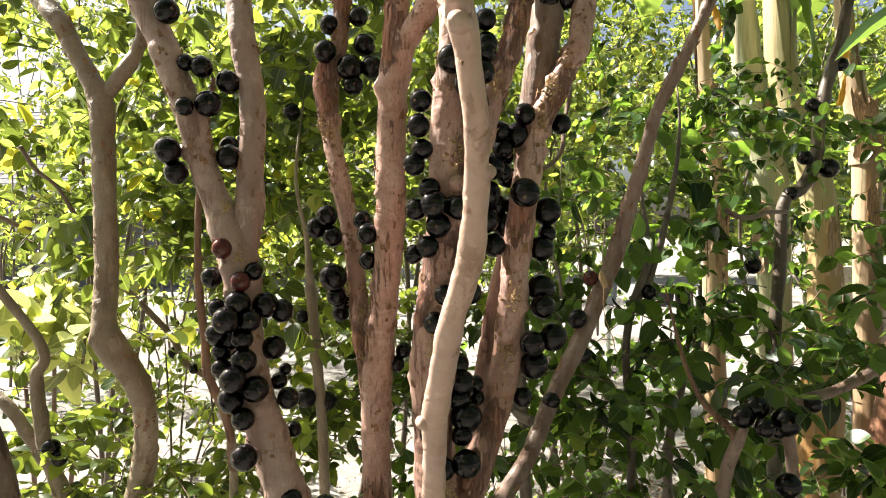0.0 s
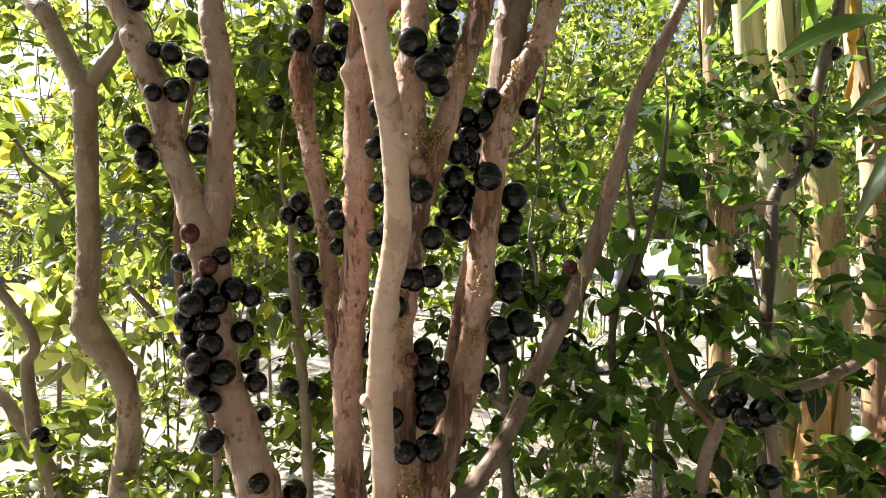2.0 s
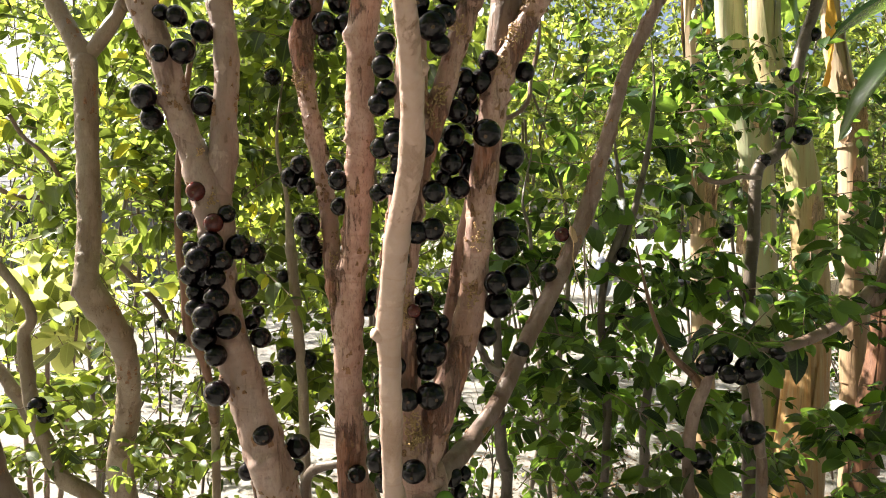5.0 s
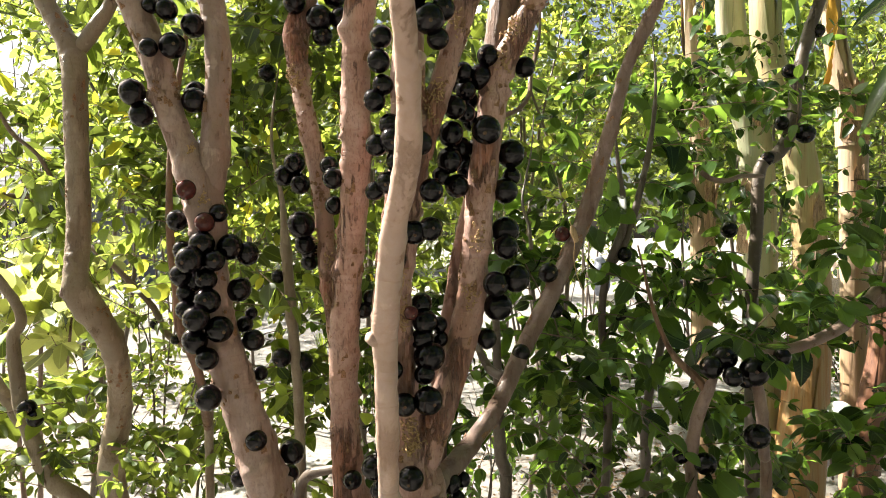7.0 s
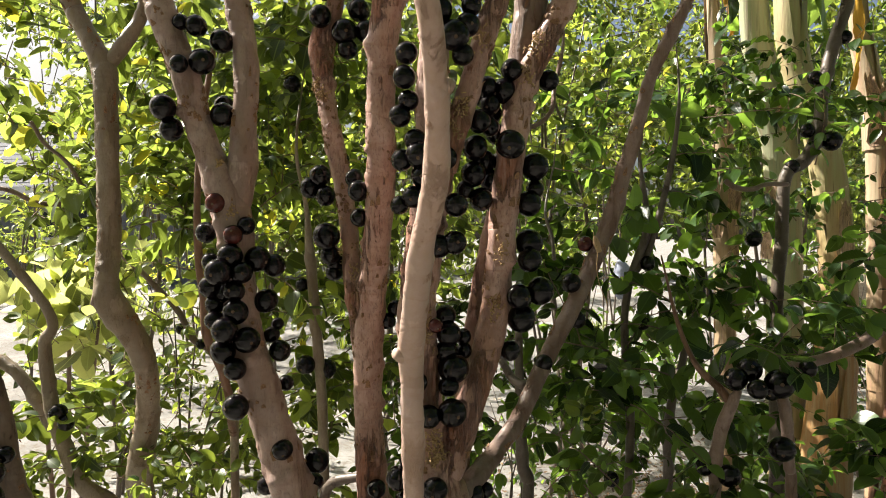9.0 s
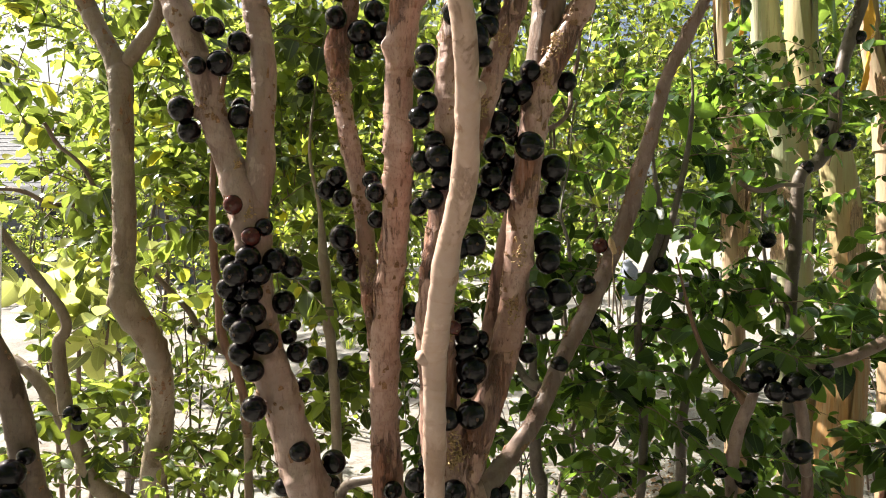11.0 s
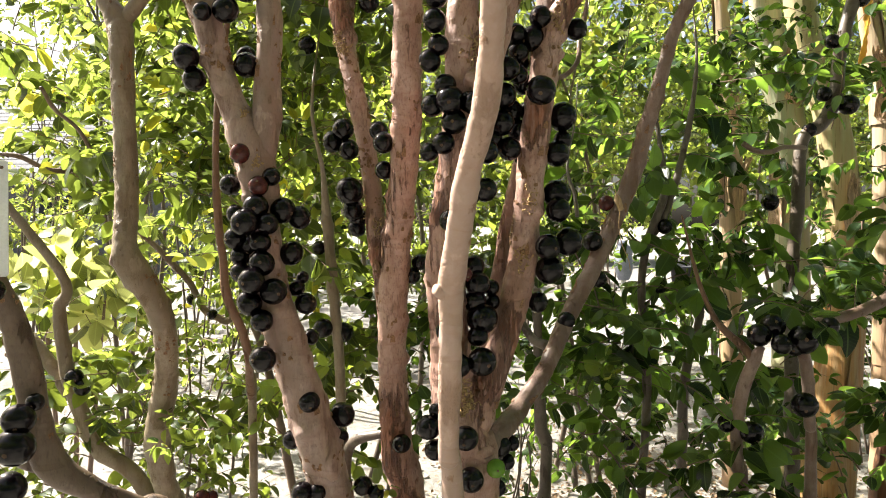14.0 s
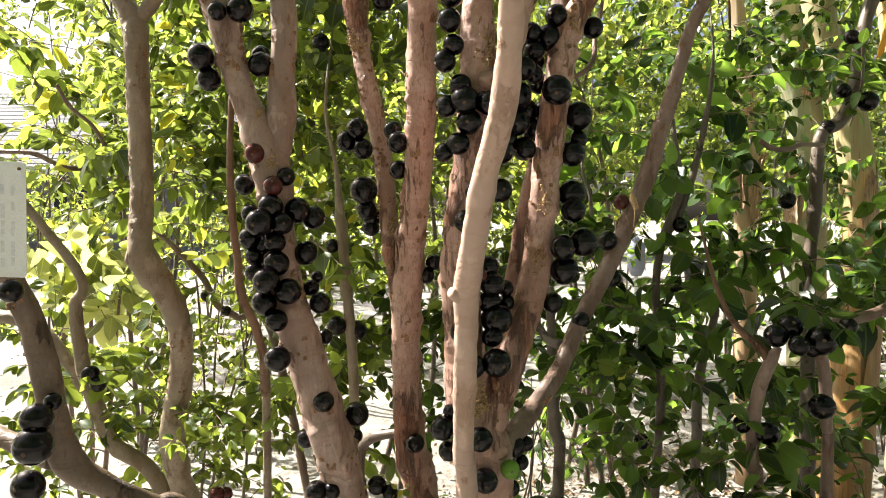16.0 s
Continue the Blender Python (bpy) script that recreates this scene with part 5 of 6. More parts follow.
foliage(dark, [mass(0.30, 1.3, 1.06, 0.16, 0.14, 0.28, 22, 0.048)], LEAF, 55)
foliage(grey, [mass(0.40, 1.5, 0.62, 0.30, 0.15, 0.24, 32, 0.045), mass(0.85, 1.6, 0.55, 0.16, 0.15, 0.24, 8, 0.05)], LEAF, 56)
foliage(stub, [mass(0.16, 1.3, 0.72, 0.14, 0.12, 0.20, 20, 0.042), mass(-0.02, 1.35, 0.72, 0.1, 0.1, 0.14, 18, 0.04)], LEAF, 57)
# First mass is added above view to shade the leaning stem.
foliage(crooked, [mass(-0.86, 1.34, 1.84, 0.17, 0.13, 0.10, 40, 0.05), mass(-0.62, 1.5, 1.52, 0.16, 0.12, 0.1, 14, 0.05), mass(-0.78, 1.45, 1.27, 0.30, 0.20, 0.28, 56, 0.045, gap=0.022), mass(-0.42, 1.45, 1.16, 0.16, 0.16, 0.28, 56, 0.042, gap=0.021)], LEAF_YOUNG_LIT, 58)
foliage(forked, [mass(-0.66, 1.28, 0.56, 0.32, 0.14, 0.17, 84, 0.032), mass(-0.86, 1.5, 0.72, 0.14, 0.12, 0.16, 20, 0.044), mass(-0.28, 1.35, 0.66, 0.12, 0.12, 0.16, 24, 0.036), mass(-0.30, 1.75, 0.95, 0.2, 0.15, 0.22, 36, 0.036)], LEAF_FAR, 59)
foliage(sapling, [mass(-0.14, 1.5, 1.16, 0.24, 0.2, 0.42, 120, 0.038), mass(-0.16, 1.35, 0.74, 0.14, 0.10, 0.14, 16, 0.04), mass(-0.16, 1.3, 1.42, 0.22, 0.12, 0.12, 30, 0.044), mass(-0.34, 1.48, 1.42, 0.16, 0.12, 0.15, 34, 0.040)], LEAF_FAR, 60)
foliage(red, [mass(-0.62, 1.35, 1.12, 0.2, 0.14, 0.2, 22, 0.042), mass(-0.34, 1.3, 1.02, 0.14, 0.14, 0.28, 36, 0.038)], LEAF_YOUNG_LIT, 61)
foliage(behind, [mass(-0.80, 1.95, 1.32, 0.42, 0.2, 0.38, 60, 0.052)], LEAF_YOUNG_LIT, 62)


def shrub(x, y, height, wide, deep, low, count, leaf, seed, label, mat=LEAF_FAR, name="shrub", far=True, twig=0.3, gap=0.035):
    """A background shrub: a few stems from the ground and a ragged leafy mass."""
    k = np.random.default_rng(seed)
    ob = thing(name, (x, y, 0.0), label, "shrub", "shrubs behind the fruit tree")
    for _ in range(4):
        thick = min(0.011, 0.0055 * height)
        a = (x + k.uniform(-0.1, 0.1), y + k.uniform(-0.1, 0.1), 0.0, thick)
        b = (x + k.uniform(-0.3, 0.3) * wide, y + k.uniform(-0.3, 0.3) * deep, height * 0.5, thick * 0.7)
        c = (x + k.uniform(-0.6, 0.6) * wide, y + k.uniform(-0.6, 0.6) * deep, height * 0.95, thick * 0.25)
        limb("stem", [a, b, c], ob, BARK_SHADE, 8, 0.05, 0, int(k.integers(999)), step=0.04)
    mid = (height + low) / 2
    foliage(ob, [mass(x, y, mid, wide, deep, (height - low) / 2, count, leaf, twig=twig, gap=gap)], mat, seed, far=far, thick=0.002)
    return ob


shrub(-1.3, 2.7, 2.3, 0.6, 0.45, 1.15, 84, 0.052, 71, "sunlit yellow-green shrub with backlit leaves", LEAF_YOUNG_LIT, far=False, twig=0.25, gap=0.03)
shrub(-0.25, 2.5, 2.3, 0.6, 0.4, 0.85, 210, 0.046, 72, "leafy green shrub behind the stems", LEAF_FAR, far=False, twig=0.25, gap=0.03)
shrub(0.45, 2.6, 2.05, 0.42, 0.4, 1.0, 110, 0.044, 73, "bright green shrub with small leaves", LEAF_YOUNG_LIT, far=False, twig=0.25, gap=0.03)
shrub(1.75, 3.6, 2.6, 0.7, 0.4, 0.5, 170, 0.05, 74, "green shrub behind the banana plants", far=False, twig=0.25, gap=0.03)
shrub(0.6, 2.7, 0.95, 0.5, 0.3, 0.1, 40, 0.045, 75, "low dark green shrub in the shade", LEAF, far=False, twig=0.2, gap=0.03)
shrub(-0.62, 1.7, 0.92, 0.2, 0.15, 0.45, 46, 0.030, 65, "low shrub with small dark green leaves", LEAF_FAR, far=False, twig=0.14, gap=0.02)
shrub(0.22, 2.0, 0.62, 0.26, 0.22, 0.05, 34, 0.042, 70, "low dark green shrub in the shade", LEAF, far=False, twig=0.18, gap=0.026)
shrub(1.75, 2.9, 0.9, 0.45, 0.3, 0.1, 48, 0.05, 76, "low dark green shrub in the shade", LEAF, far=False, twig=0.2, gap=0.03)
# Young tree added to cast shade on the ground behind the stems.
shrub(-1.15, 3.95, 2.7, 0.4, 0.35, 1.6, 50, 0.06, 67, "slender bright green young tree added to shade the ground", LEAF_YOUNG_LIT, far=False, twig=0.25, gap=0.035)
shrub(-1.5, 3.2, 1.0, 0.5, 0.3, 0.15, 60, 0.05, 77, "low sunlit shrub with pale green leaves", LEAF_YOUNG_LIT, far=False, twig=0.2, gap=0.03)
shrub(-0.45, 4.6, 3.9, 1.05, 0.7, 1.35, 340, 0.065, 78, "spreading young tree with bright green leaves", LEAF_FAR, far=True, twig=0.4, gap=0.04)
shrub(-3.1, 5.0, 1.9, 0.5, 0.3, 0.35, 90, 0.06, 68, "leafy sunlit shrub before the house", LEAF_YOUNG_LIT, twig=0.25, gap=0.035)
shrub(-1.7, 5.3, 1.7, 0.42, 0.3, 0.45, 80, 0.06, 69, "leafy sunlit shrub before the house", LEAF_YOUNG_LIT, twig=0.25, gap=0.035)
# Second tree is raised above view to shade the ground.
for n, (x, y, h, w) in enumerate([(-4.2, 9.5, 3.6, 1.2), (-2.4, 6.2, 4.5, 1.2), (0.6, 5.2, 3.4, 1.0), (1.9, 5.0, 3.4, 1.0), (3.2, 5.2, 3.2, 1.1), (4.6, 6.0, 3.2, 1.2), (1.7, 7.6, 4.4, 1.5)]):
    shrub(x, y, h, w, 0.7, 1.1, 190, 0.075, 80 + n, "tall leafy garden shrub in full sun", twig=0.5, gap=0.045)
# High crown at the edge of view, added to shade the left ground.
shrub(-4.9, 8.4, 4.6, 1.3, 1.0, 3.2, 150, 0.08, 66, "tall open light green tree added to shade the ground", LEAF_YOUNG_LIT, twig=0.4, gap=0.045)
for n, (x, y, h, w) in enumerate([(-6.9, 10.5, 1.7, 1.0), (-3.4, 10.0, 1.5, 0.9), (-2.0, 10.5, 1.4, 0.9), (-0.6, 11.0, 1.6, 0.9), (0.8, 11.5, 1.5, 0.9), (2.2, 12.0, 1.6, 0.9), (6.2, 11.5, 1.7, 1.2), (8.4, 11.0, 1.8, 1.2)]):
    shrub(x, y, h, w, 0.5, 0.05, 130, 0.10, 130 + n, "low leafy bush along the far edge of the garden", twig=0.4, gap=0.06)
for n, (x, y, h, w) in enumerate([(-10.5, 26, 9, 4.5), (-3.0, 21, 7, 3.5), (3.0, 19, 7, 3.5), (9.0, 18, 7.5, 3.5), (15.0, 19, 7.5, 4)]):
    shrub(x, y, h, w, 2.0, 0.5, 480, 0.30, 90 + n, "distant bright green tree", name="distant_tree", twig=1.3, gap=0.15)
# Unseen trees round the camera, added to cut sky light and darken berry reflections.
for n, (x, y) in enumerate([(-5.6, 1.0), (-4.0, -2.6), (-1.3, -3.3), (1.5, -3.2), (4.0, -1.9), (4.3, 1.3)]):
    shrub(x, y, 4.4, 1.8, 1.2, 0.3, 420, 0.14, 110 + n, "unseen broad leafy tree added to block sky light", name="unseen_tree", twig=0.7, gap=0.08)


broad = thing("broad_leaved_plant", (-1.28, 2.2, 0.0), "sunlit plant with broad pale yellow-green leaves", "plant")
for n, (dx, dz) in enumerate([(-0.10, 0.85), (0.02, 0.98), (0.12, 0.80)]):
    limb("stem", [(-1.28 + dx * 0.3, 2.2, 0.0, 0.009), (-1.28 + dx * 0.7, 2.2, dz * 0.6, 0.007), (-1.28 + dx, 2.2, dz, 0.004)], broad, BARK_GREY, 8, 0.05, 0, 150 + n, step=0.03)
foliage(broad, [mass(-1.28, 2.2, 0.78, 0.22, 0.16, 0.26, 20, 0.14, twig=0.18, gap=0.045, up=0.9)], LEAF_PALE, 149)


# ---- banana plants ----
def banana(y, core, seed, label="banana plant with a pale green trunk and brown dry sheaths", skin_mat=TRUNK_PALE, dry=3):
    """A trunk along core (x, z, radius), wrapped in long sheaths whose edges overlap, with torn dry sheaths and arching leaves at its top."""
    k = np.random.default_rng(seed)
    ob = thing("banana_plant", (core[0][0], y, 0.0), label, "banana plant", "banana plants")
    _v, _f, line = tube([(x, y, z, r) for x, z, r in core], 0.03, 20)
    limb("trunk", [(x, y, z, r) for x, z, r in core], ob, skin_mat, 28, 0.03, 0, seed, step=0.03)
    height = core[-1][1]
    for n in range(7 + dry):
        old = n >= 7
        a = (k.uniform(3.3, 6.1) if n % 2 else k.uniform(0, 6.28))
        z0 = height * (k.uniform(0.35, 0.6) if old else 0.09 * n + k.uniform(-0.04, 0.04))
        z1 = z0 + (k.uniform(0.16, 0.36) if old else height * k.uniform(0.28, 0.42))
        wide, curl = (k.uniform(0.35, 0.7), k.uniform(0.8, 1.8)) if old else (k.uniform(1.2, 1.9), k.uniform(0.1, 0.35))
        tear = k.uniform(-0.3, 0.3)
        rows = []
        for s in np.linspace(0, 1, 15):
            z = z0 + (z1 - z0) * s
            cx, _y, _z, r = line[np.argmin(np.abs(line[:, 2] - z))]
            out_r = r * 1.02 + 0.003 + 0.0008 * n + 0.07 * max(0, s - 0.72) ** 1.3 * curl
            w = wide * (1 - (0.55 if old else 0.8) * s ** 1.6) * (1 + (0.12 * k.normal() if old else 0.0))
            for b in np.linspace(-1, 1, 11):
                edge = out_r + 0.010 * max(0.0, abs(b) - 0.7) * curl * 3
                rows.append((cx + edge * math.cos(a + tear * s + b * w), y + edge * math.sin(a + tear * s + b * w), z + 0.012 * math.sin(b * 5 + n) * s))
        v = np.array(rows)
        inner = v.copy()
        inner[:, 0] += (np.repeat(v[5::11, 0], 11) - v[:, 0]) * 0.03
        inner[:, 1] += (y - v[:, 1]) * 0.05
        f = [[i * 11 + j, i * 11 + j + 1, i * 11 + j + 12, i * 11 + j + 11] for i in range(14) for j in range(10)]
        g = [[q + 165 for q in p[::-1]] for p in f]
        part("dry_sheath" if old else "sheath", np.vstack([v, inner]), f + g, SHEATH_DRY if old else skin_mat, ob, "torn papery brown dry sheath" if old else "smooth leaf sheath")
    for n in range(4):
        a = n * 1.1 - 1.9 + k.uniform(0, 0.6)
        length, wide = k.uniform(1.2, 1.7), k.uniform(0.18, 0.26)
        pts, side = [], np.array((-math.sin(a), math.cos(a), 0))
        p = np.array((core[-1][0], y, height))
        w = np.array((math.cos(a) * 0.5, math.sin(a) * 0.5, 0.9))
        for s in range(13):
            pts.append(p)
            w = unit(w + np.array((math.cos(a) * 0.06, math.sin(a) * 0.06, -0.19)))
            p = p + w * length / 12
        v, uv = [], []
        for s, q in enumerate(pts):
            t = s / 12
            half = wide * max(0.02, math.sin(math.pi * min(1, max(0.0, (t - 0.12) / 0.88)) ** 0.7)) if s > 1 else 0.015
            for b in (-1, -0.5, 0, 0.5, 1):
                v.append(q + side * b * half + np.array((0, 0, -0.35 * abs(b) * half + k.uniform(-0.01, 0.01))))
                uv.append((t, 0.5 + b * 0.5))
        f = [[i * 5 + j, i * 5 + j + 1, i * 5 + j + 6, i * 5 + j + 5] for i in range(12) for j in range(4)]
        part("leaf", v, f, LEAF_BANANA, ob, "broad arching banana leaf", uv=uv)
    return ob


banana(2.2, [(1.18, 0.0, 0.085), (1.20, 0.19, 0.078), (1.235, 0.6, 0.062), (1.245, 0.885, 0.05), (1.20, 1.31, 0.042), (1.10, 1.62, 0.038), (1.08, 1.85, 0.036), (1.05, 2.4, 0.022)], 101,
       "banana plant with a pale yellow trunk, weathered orange below", TRUNK_OLD, 2)
banana(2.32, [(1.15, 0.0, 0.065), (1.13, 0.88, 0.052), (1.11, 1.33, 0.051), (1.06, 1.53, 0.049), (1.015, 1.83, 0.042), (0.96, 2.5, 0.024)], 102)
banana(2.5, [(1.58, 0.0, 0.055), (1.57, 0.7, 0.048), (1.555, 1.28, 0.045), (1.545, 1.49, 0.045), (1.487, 1.78, 0.03), (1.44, 2.4, 0.02)], 104, "slim banana plant with a pale papery trunk", TRUNK_PAPER)
banana(2.3, [(1.45, 0.0, 0.055), (1.49, 0.31, 0.045), (1.56, 0.75, 0.04), (1.62, 1.3, 0.034), (1.68, 2.2, 0.02)], 103, "dying banana plant wrapped in dark brown sheaths", TRUNK_BROWN, 2)
banana(2.6, [(1.06, 0.0, 0.04), (1.04, 0.8, 0.034), (1.03, 1.35, 0.03), (0.99, 1.9, 0.024), (0.97, 2.4, 0.016)], 105, "slim banana plant with torn brown sheaths", TRUNK_PAPER, 5)


def hanging_blade(owner, rows, wide, mat, label, seed):
    """A limp strip of banana leaf hung along rows, ragged at its edges."""
    k = np.random.default_rng(seed)
    line = smooth_path([(*r, 0.01) for r in rows], 0.012)
    n = len(line)
    v, uv = [], []
    for i, q in enumerate(line):
        t = i / (n - 1)
        half = wide * (0.25 + 0.75 * math.sin(math.pi * min(1, 0.12 + 0.88 * t)) ** 0.6) * k.uniform(0.8, 1.1)
        for b in (-1, -0.5, 0, 0.5, 1):
            v.append((q[0] + b * half * 0.8, q[1] + b * half * 0.5 + 0.012 * math.sin(9 * t + b * 2), q[2] - 0.3 * abs(b) * half))
            uv.append((t, 0.5 + b * 0.5))
    f = [[i * 5 + j, i * 5 + j + 1, i * 5 + j + 6, i * 5 + j + 5] for i in range(n - 1) for j in range(4)]
    part("leaf", v, f, mat, owner, label, uv=uv)


banana_things = [ob for ob in scene.objects if ob.name.startswith("banana_plant") and ob.parent is None]
hanging_blade(banana_things[2], [(1.42, 2.42, 1.95), (1.42, 2.40, 1.75), (1.405, 2.39, 1.64), (1.385, 2.38, 1.56)], 0.03, LEAF_ORANGE, "bright orange dry leaf lit from behind", 141)
hanging_blade(banana_things[0], [(1.12, 2.2, 2.1), (1.15, 2.16, 1.85), (1.165, 2.14, 1.70), (1.165, 2.13, 1.60)], 0.035, LEAF_BANANA, "limp green banana leaf", 142)
hanging_blade(banana_things[4], [(1.00, 2.55, 2.0), (1.02, 2.5, 1.85), (1.01, 2.48, 1.78)], 0.02, LEAF_ORANGE, "dry orange leaf", 143)


# ---- the house behind the garden ----
def box(x0, x1, y0, y1, z0, z1):
    v = [(x, y, z) for z in (z0, z1) for y in (y0, y1) for x in (x0, x1)]
    return np.array(v), [[0, 2, 3, 1], [4, 5, 7, 6], [0, 1, 5, 4], [2, 6, 7, 3], [0, 4, 6, 2], [1, 3, 7, 5]]


def roof_slab(y0, y1, z, slope):
    v, f = box(-16.5, -5.1, y0, y1, 0, 0.02)
    v[:, 2] += z + (v[:, 1] - y0) * slope
    return v, f


def house():
    ob = thing("house", (-10.0, 15.0, 0.0), "low house with dark grey siding and a pale grey shingle roof", "house")
    part("wall", *box(-16, -5.6, 15.03, 21, 0, 2.2), SIDING, ob, smooth=False)
    for n in range(11):
        z = n * 0.2
        v, f = box(-16.0, -5.6, 14.98, 15.03, z, z + 0.196)
        v[:4, 1] -= np.array([0.018, 0.018, 0, 0])
        part("board", v, f, SIDING, ob, smooth=False)
    slope = (4.4 - 2.1) / 3.6
    roof = part("roof", *roof_slab(14.62, 18.2, 2.07, slope), SHINGLE, ob, "pale grey shingles in courses", smooth=False)
    for n in range(18):
        y = 14.6 + n * 0.2
        v, f = box(-16.5, -5.1, y, y + 0.24, 0, 0.03)
        v[:, 2] += 2.1 + (y - 14.6) * slope + (v[:, 1] - y) * (slope - 0.06) + 0.012
        part("shingle_course", v, f, SHINGLE, roof, smooth=False)
    v, f = box(-16.5, -5.1, 18.2, 21.8, 0, 0.05)
    v[:, 2] += 4.4 - (v[:, 1] - 18.2) * slope
    part("roof", v, f, SHINGLE, ob, smooth=False)
    part("fascia", *box(-16.5, -5.1, 14.54, 14.59, 1.98, 2.16), FASCIA, ob, "white fascia board", smooth=False)
    w = part("window", *box(-9.4, -8.2, 14.90, 14.955, 0.95, 1.85), FASCIA, ob, "white framed window", smooth=False)
    part("pane", *box(-9.3, -8.3, 14.885, 14.898, 1.05, 1.75), GLASS, w, smooth=False)
    return ob


house()


# ---- stubs, bare twigs and dried flowers ----
for rows, seed in ((STUB_FRONT, 201), (STUB_FRONT_HIGH, 202), (STUB_FRONT_SIDE, 203), (STUB_CENTRE, 204)):
    limb("stub", rows, fruit_tree, BARK if seed == 204 else BARK_PALE, 14, 0.10, 6, seed, "healed stub of a pruned branch", step=0.002)
limb("stub", STUB_CROOKED, crooked, BARK_GREY, 14, 0.10, 6, 205, "healed stub of a pruned branch", step=0.003)
limb("stub", STUB_LEANING, fruit_tree, CUT, 12, 0.15, 10, 206, "broken stub with bare pale wood", step=0.003)
limb("twig", TWIG_BARE, fruit_tree, BARK_GREY, 8, 0.08, 6, 207, "bare grey twig")
limb("twig", TWIG_RIGHT, fruit_tree, BARK_SHADE, 8, 0.08, 4, 208, "bare red-brown twig")
limb("twig", TWIG_PALE, fruited, BARK_GREY, 8, 0.08, 4, 209, "bent pale twig")
limb("twig", TWIG_LEFT, crooked, BARK_GREY, 8, 0.08, 6, 210, "bare grey twig")
limb("twig", TWIG_LEFT_HIGH, crooked, BARK_GREY, 8, 0.08, 6, 211, "bare grey twig")
for owner, line, count, seed in ((stem_a, line_a, 60, 311), (limb_a, line_a2, 22, 312), (stem_b, line_b, 46, 313), (stem_c, line_c, 46, 314), (stem_e, line_e, 60, 315),
                                 (limb_e, line_e2, 26, 316), (stem_f, line_f, 60, 317), (limb_f, line_f2, 16, 318), (stem_h, line_h, 34, 319), (stem_i, line_i, 24, 320), (stem_j, line_j, 24, 321), (stem_d, line_d, 6, 322)):
    scars(owner, line, count, seed)
hang_fruit(stem_i, FRUIT_CROOKED, line_i)
limb("tendril", STRING, fruit_tree, FLOWER, 6, 0.0, 0, 212, "pale dry hanging tendril")
tufts(stem_a, line_a, TUFTS_LEFT, 221, 0.006)
tufts(stem_b, line_b, TUFTS_THIN, 222, 0.011)
tufts(stem_e, line_e, TUFTS_CENTRE, 223, 0.014)
tufts(limb_e, line_e2, TUFTS_LIMB, 224, 0.010)
tufts(stem_f, line_f, TUFTS_RIGHT, 225, 0.012)


# ---- the plastic tag ----
def plant_tag():
    """A curved white card with rounded corners, a nail hole at its top and faded upright writing."""
    x, y, z = TAG_PLACE[0]
    ob = thing("plant_tag", (x, y, z), "white plastic plant tag with faded writing, hung on a stem", "tag")
    wide, high, thick = 0.054, 0.107, 0.0012
    bm = bmesh.new()
    outline = []
    for cx, cz, a0 in ((1, 1, 0), (-1, 1, 90), (-1, -1, 180), (1, -1, 270)):
        for a in (0, 30, 60, 90):
            r = 0.003
            outline.append((cx * (wide / 2 - r) + r * math.cos(radians(a0 + a)), cz * (high / 2 - r) + r * math.sin(radians(a0 + a))))
    f = bm.faces.new([bm.verts.new((a, -thick / 2, b)) for a, b in outline])
    back_side = bmesh.ops.extrude_face_region(bm, geom=[f])
    bmesh.ops.translate(bm, vec=(0, thick, 0), verts=[v for v in back_side["geom"] if isinstance(v, bmesh.types.BMVert)])
    bmesh.ops.recalc_face_normals(bm, faces=bm.faces)
    me = bpy.data.meshes.new("card")
    bm.to_mesh(me)
    bm.free()
    me.materials.append(PLASTIC)
    card = new("card", me)
    card.parent = ob
    ob.rotation_euler = (radians(2), radians(2), radians(8))
    k = np.random.default_rng(5)
    for column in range(3):
        for piece in range(5):
            a, b = -0.004 + column * 0.009, 0.032 - piece * 0.017 + k.uniform(-0.002, 0.002)
            h = k.uniform(0.008, 0.014)
            v, f = box(x + a, x + a + 0.0035, y - thick / 2 - 0.0003, y - thick / 2 + 0.0002, z + b - h, z + b)
            part("writing", v, f, INK, ob, "faded writing", smooth=False)
    v, f, _l = tube([(x + 0.022, y - 0.0022, z + 0.047, 0.0016), (x + 0.022, y + 0.004, z + 0.047, 0.001)], 0.001, 8)
    part("nail", v, f, TWIG, ob, "small dark nail")
    return ob


plant_tag()


# ---- leaves that hang close to the camera's way ----
near_twig = thing("overhanging_twig", NEAR_LEAVES[8], "leafy twig with broad glossy leaves hanging in", "twig")
for n in range(4):
    a, b = Vector(NEAR_LEAVES[2 * n]), Vector(NEAR_LEAVES[2 * n + 1])
    blade_ob = new("leaf", LEAF_MESHES[n % len(LEAF_MESHES)])
    blade_ob.parent = near_twig
    way = (b - a).normalized()
    across = Vector((0.3 * (n % 3 - 1), -0.25 - 0.2 * (n % 2), 0.9)).cross(way).normalized()
    turn = Matrix((way, across, way.cross(across))).transposed().to_4x4()
    blade_ob.matrix_basis = Matrix.Translation(a - near_twig.location) @ turn @ Matrix.Diagonal(((b - a).length, (b - a).length * 0.42, (b - a).length, 1))
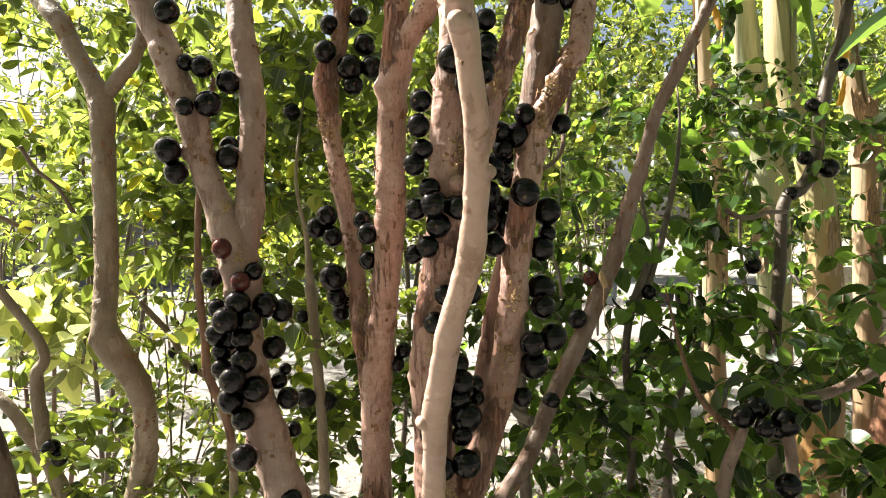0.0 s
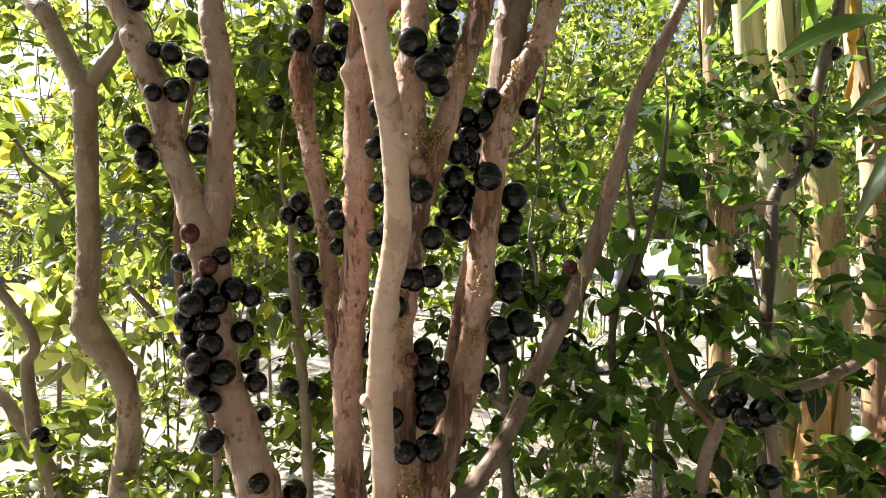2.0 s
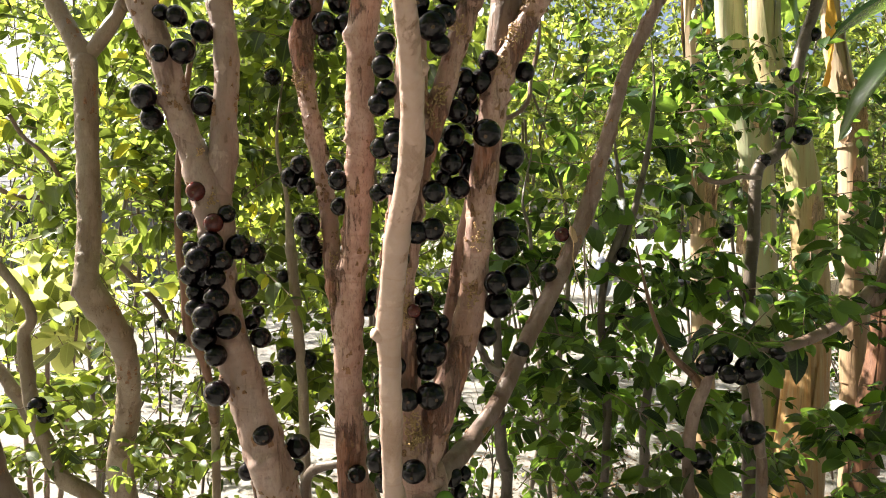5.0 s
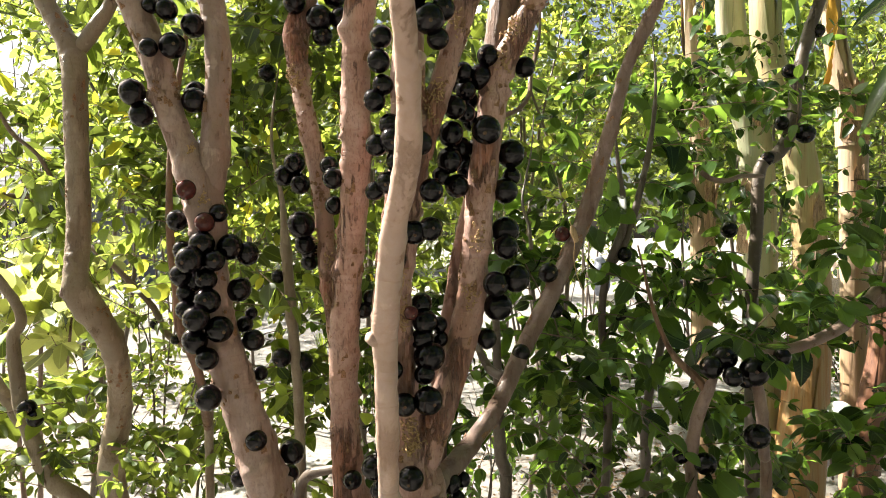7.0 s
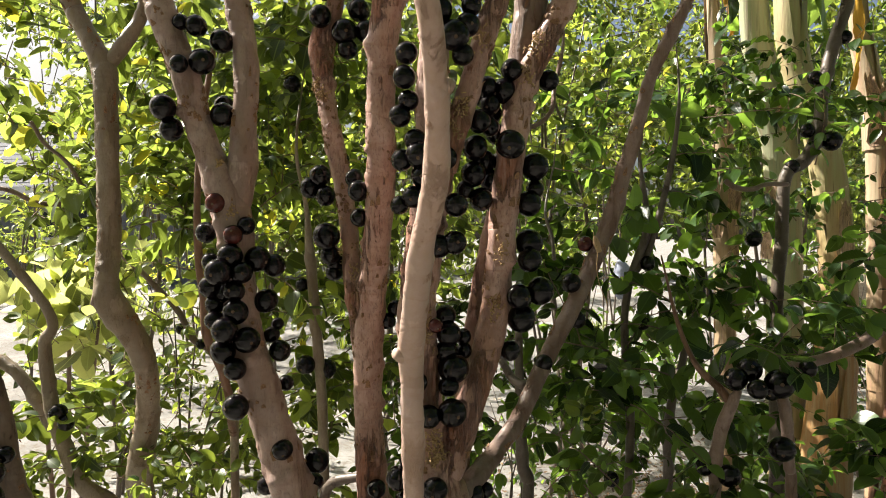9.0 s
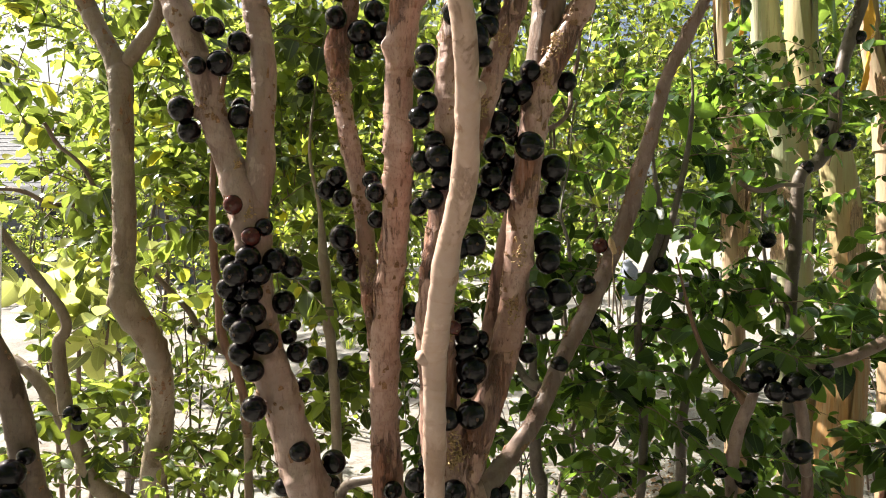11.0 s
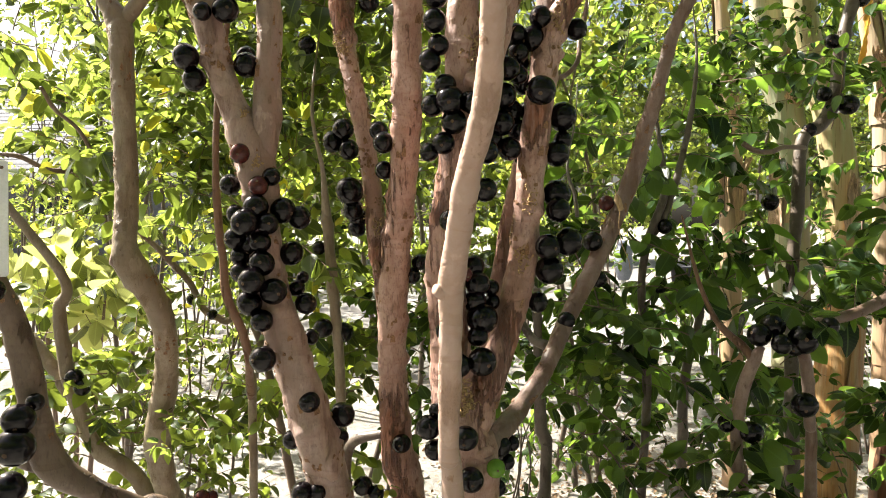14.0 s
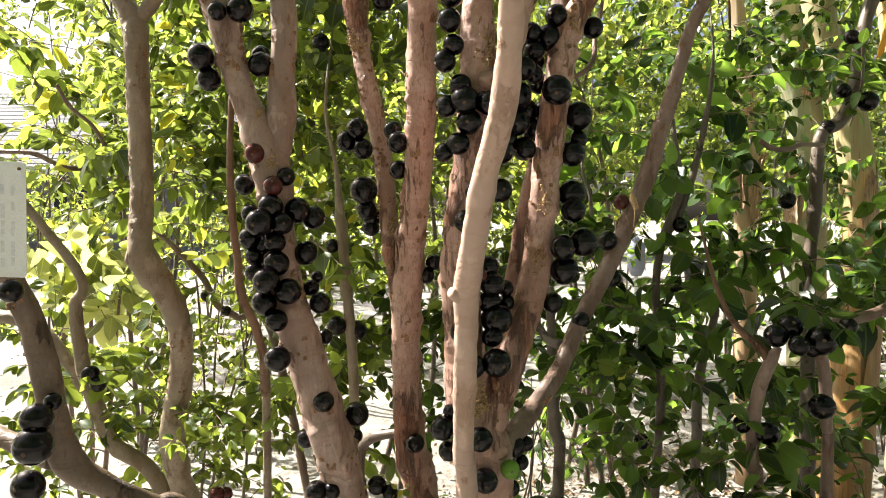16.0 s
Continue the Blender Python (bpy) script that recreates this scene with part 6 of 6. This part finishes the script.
v, f, _l = tube([(*(Vector(NEAR_LEAVES[10]) + Vector((0.02, 0.0, -0.04))), 0.001), (*NEAR_LEAVES[10], 0.0012), (*NEAR_LEAVES[6], 0.0014), (*NEAR_LEAVES[4], 0.0015), (*NEAR_LEAVES[8], 0.0016),
                 (*(Vector(NEAR_LEAVES[8]) + Vector((-0.05, 0.12, 0.30))), 0.003), (-0.06, 0.5, 2.0, 0.004)], 0.006, 8)
part("stem", v, f, TWIG, near_twig, "thin brown stem")


# ---- on the ground: fallen leaves, pebbles, grass, pots ----
def scattered(name, count, build, mat, label, category, seed):
    k = np.random.default_rng(seed)
    v, f, uv = build(k, count)
    ob = part(name, v, f, mat, None, uv=uv)
    return tagged(ob, label, category, kind="stuff")


def fallen(k, count):
    x = np.where(k.uniform(size=count) < 0.6, k.normal(0.8, 0.9, count), k.uniform(-4, 4, count))
    y = 1.0 + 7 * k.uniform(0, 1, count) ** 1.5
    z = ground_height(x, y) * np.clip(1.4 - np.hypot(x, y - 4) / 12, 0, 1) - 0.03 + 0.006
    a = k.uniform(0, 6.28, count)
    tilt = k.normal(size=(count, 3)) * 0.3
    ax = unit(np.stack([np.cos(a), np.sin(a), np.zeros(count)], -1) + tilt * (0.3, 0.3, 0.6))
    up = unit(np.array([0, 0, 1.0]) + tilt)
    yy = unit(np.cross(up, ax))
    zz = np.cross(ax, yy)
    size = k.uniform(0.008, 0.022, count)[:, None, None]
    return leaf_mesh((np.stack([x, y, z], -1), np.stack([ax, yy, zz], 1) * size), BLADES)


def litter(k, count):
    x, y = k.normal(0.85, 0.5, count), 1.0 + np.abs(k.normal(1.3, 0.7, count))
    z = ground_height(x, y) * np.clip(1.4 - np.hypot(x, y - 4) / 12, 0, 1) - 0.03 + k.uniform(0.004, 0.016, count)
    a = k.uniform(0, 6.28, count)
    tilt = k.normal(size=(count, 3)) * 0.35
    ax = unit(np.stack([np.cos(a), np.sin(a), np.zeros(count)], -1) + tilt * (0.3, 0.3, 0.7))
    yy = unit(np.cross(unit(np.array([0, 0, 1.0]) + tilt), ax))
    size = k.uniform(0.012, 0.026, count)[:, None, None]
    return leaf_mesh((np.stack([x, y, z], -1), np.stack([ax, yy, np.cross(ax, yy)], 1) * size), BLADES)


# Litter is laid dense and dark to stand in for ground shade too.
scattered("leaf_litter", 6000, litter, LEAF_LITTER, "brown leaf litter under the shrubs, also standing in for shade", "leaf litter", 244)
scattered("fallen_leaves", 5000, fallen, LEAF_DRY, "dry brown leaves strewn over the soil", "fallen leaves", 241)


def pebbles(k, count):
    verts, faces = [], []
    shape = np.array([(1, 0, 0), (-1, 0, 0), (0, 1, 0), (0, -1, 0), (0, 0, 0.6), (0, 0, -0.6)])
    tri = np.array([[0, 2, 4], [2, 1, 4], [1, 3, 4], [3, 0, 4], [2, 0, 5], [1, 2, 5], [3, 1, 5], [0, 3, 5]])
    for n in range(count):
        x, y = k.uniform(-4, 4), k.uniform(1.5, 9)
        z = float(ground_height(np.array(x), np.array(y))) - 0.03
        verts.append(np.array((x, y, z + 0.002)) + shape * k.uniform(0.004, 0.016) * k.uniform(0.6, 1.3, (6, 3)))
        faces += (tri + n * 6).tolist()
    return np.vstack(verts), faces, None


scattered("pebbles", 1500, pebbles, PEBBLE, "small pale pebbles and clods on the soil", "pebbles", 242)


def grass_tuft(x, y, size, seed, label="tuft of green grass in sunlit soil"):
    k = np.random.default_rng(seed)
    ob = thing("grass_tuft", (x, y, 0.0), label, "grass", "grass tufts")
    verts, faces, uv = [], [], []
    for n in range(70):
        a, h = k.uniform(0, 6.28), size * k.uniform(0.5, 1.2)
        b = np.array((x, y, -0.02)) + np.array((math.cos(a), math.sin(a), 0)) * k.uniform(0, size * 0.35)
        d = np.array((math.cos(a) * k.uniform(0.1, 0.7), math.sin(a) * k.uniform(0.1, 0.7), 1.0))
        s = np.array((-math.sin(a), math.cos(a), 0)) * size * 0.018
        m = b + d * h * 0.55
        t = m + np.array((d[0] * 0.8, d[1] * 0.8, 0.35)) * h * 0.5
        i = len(verts)
        verts += [b - s, b + s, m + s * 0.8, m - s * 0.8, t]
        uv += [(0, 0.3), (0, 0.7), (0.5, 0.7), (0.5, 0.3), (1, 0.5)]
        faces += [[i, i + 1, i + 2, i + 3], [i + 3, i + 2, i + 4]]
    part("grass", verts, faces, LEAF_YOUNG_LIT, ob, kind="stuff", uv=uv)


for n, (x, y, s) in enumerate([(-3.6, 8.0, 0.35), (-3.2, 8.6, 0.25), (-2.6, 9.5, 0.3), (-4.6, 9.5, 0.3), (1.5, 7.5, 0.25), (-1.1, 6.5, 0.2)]):
    grass_tuft(x, y, s, 250 + n)


def pot(x, y, r, h):
    ob = thing("plant_pot", (x, y, 0.0), "black plastic nursery pot on the ground", "pot", "nursery pots")
    profile = [(0.0, 0.0), (r * 0.8, 0.0), (r, h * 0.9), (r * 1.08, h * 0.9), (r * 1.08, h), (r * 0.98, h), (r * 0.9, h * 0.85), (0.0, h * 0.85)]
    sides = 20
    v = [(x + q * math.cos(6.2832 * j / sides), y + q * math.sin(6.2832 * j / sides), z) for q, z in profile for j in range(sides)]
    f = [[i * sides + j, i * sides + (j + 1) % sides, (i + 1) * sides + (j + 1) % sides, (i + 1) * sides + j] for i in range(len(profile) - 1) for j in range(sides)]
    part("body", v, f, POT, ob)


for x, y in ((3.6, 11.0), (3.95, 11.1), (4.3, 11.0), (4.7, 11.2), (-4.6, 13.6), (-4.1, 13.8), (-3.7, 13.7)):
    pot(x, y, 0.16, 0.34)


# ---- fresh sprouts ----
sprout_owners = (fruit_tree, crooked, crooked, fruit_tree)
for n, (owner, (x, y, z)) in enumerate(zip(sprout_owners, SPROUT_PLACES)):
    k = np.random.default_rng(400 + n)
    _lines, places, axes = sprays(k, (x, y, z), (0.006, 0.006, 0.006), 2 if n == 0 else 3, 0.013 if n == 0 else 0.022, 0.014 if n == 0 else 0.035, 0.010, 0.1, up=0.8)
    v, f, uv = leaf_mesh((places, axes), BLADES)
    part("sprout", np.vstack([v]), f, LEAF_YOUNG_LIT, owner, "pale green young sprout", "stuff", uv=uv)


# ---- far things on the ground ----
def stone(x, y, size, seed):
    k = np.random.default_rng(seed)
    z = float(ground_height(np.array(x), np.array(y))) - 0.03
    ob = thing("stone", (x, y, z), "dark rough stone lying on the soil", "stone", "stones")
    v = np.array((x, y, z + size * 0.3)) + LUMP * k.uniform(0.75, 1.2, (12, 1)) * size * np.array((1.0, 0.7, 0.5))
    part("body", v, LUMP_FACES, STONE, ob, smooth=False)


for n, (x, y, size) in enumerate([(1.15, 5.5, 0.09), (1.3, 5.55, 0.11), (1.45, 5.6, 0.08), (1.56, 5.5, 0.06), (-2.4, 7.2, 0.06)]):
    stone(x, y, size, 420 + n)


def low_wall():
    """Stacked beige blocks at the edge of the garden."""
    ob = tagged(placed(new("low_wall"), (5.2, 7.2, 0.0)), "low wall of stacked beige concrete blocks", "wall")
    for row in range(4):
        for col in range(5):
            x = 4.0 + col * 0.41 + (0.2 if row % 2 else 0)
            part("block", *box(x, x + 0.395, 7.1, 7.3, row * 0.2, row * 0.2 + 0.19), BLOCK, ob, smooth=False)


low_wall()


def hung_sack():
    """A slack grey-blue bag pulled over the top of a thin pale post."""
    ob = thing("sack", (1.22, 5.0, 0.0), "grey-blue cloth sack pulled over a pale post", "sack")
    limb("post", [(1.22, 5.0, 0.0, 0.018), (1.22, 5.0, 0.5, 0.017), (1.21, 5.0, 0.86, 0.016)], ob, FASCIA, 10, 0.03, 0, 431, step=0.05)
    limb("bag", [(1.22, 5.0, 0.60, 0.035), (1.22, 5.0, 0.66, 0.058), (1.22, 5.0, 0.74, 0.066), (1.215, 5.0, 0.83, 0.055), (1.20, 5.0, 0.89, 0.02)], ob, SACK, 16, 0.12, 6, 432, step=0.02)


hung_sack()
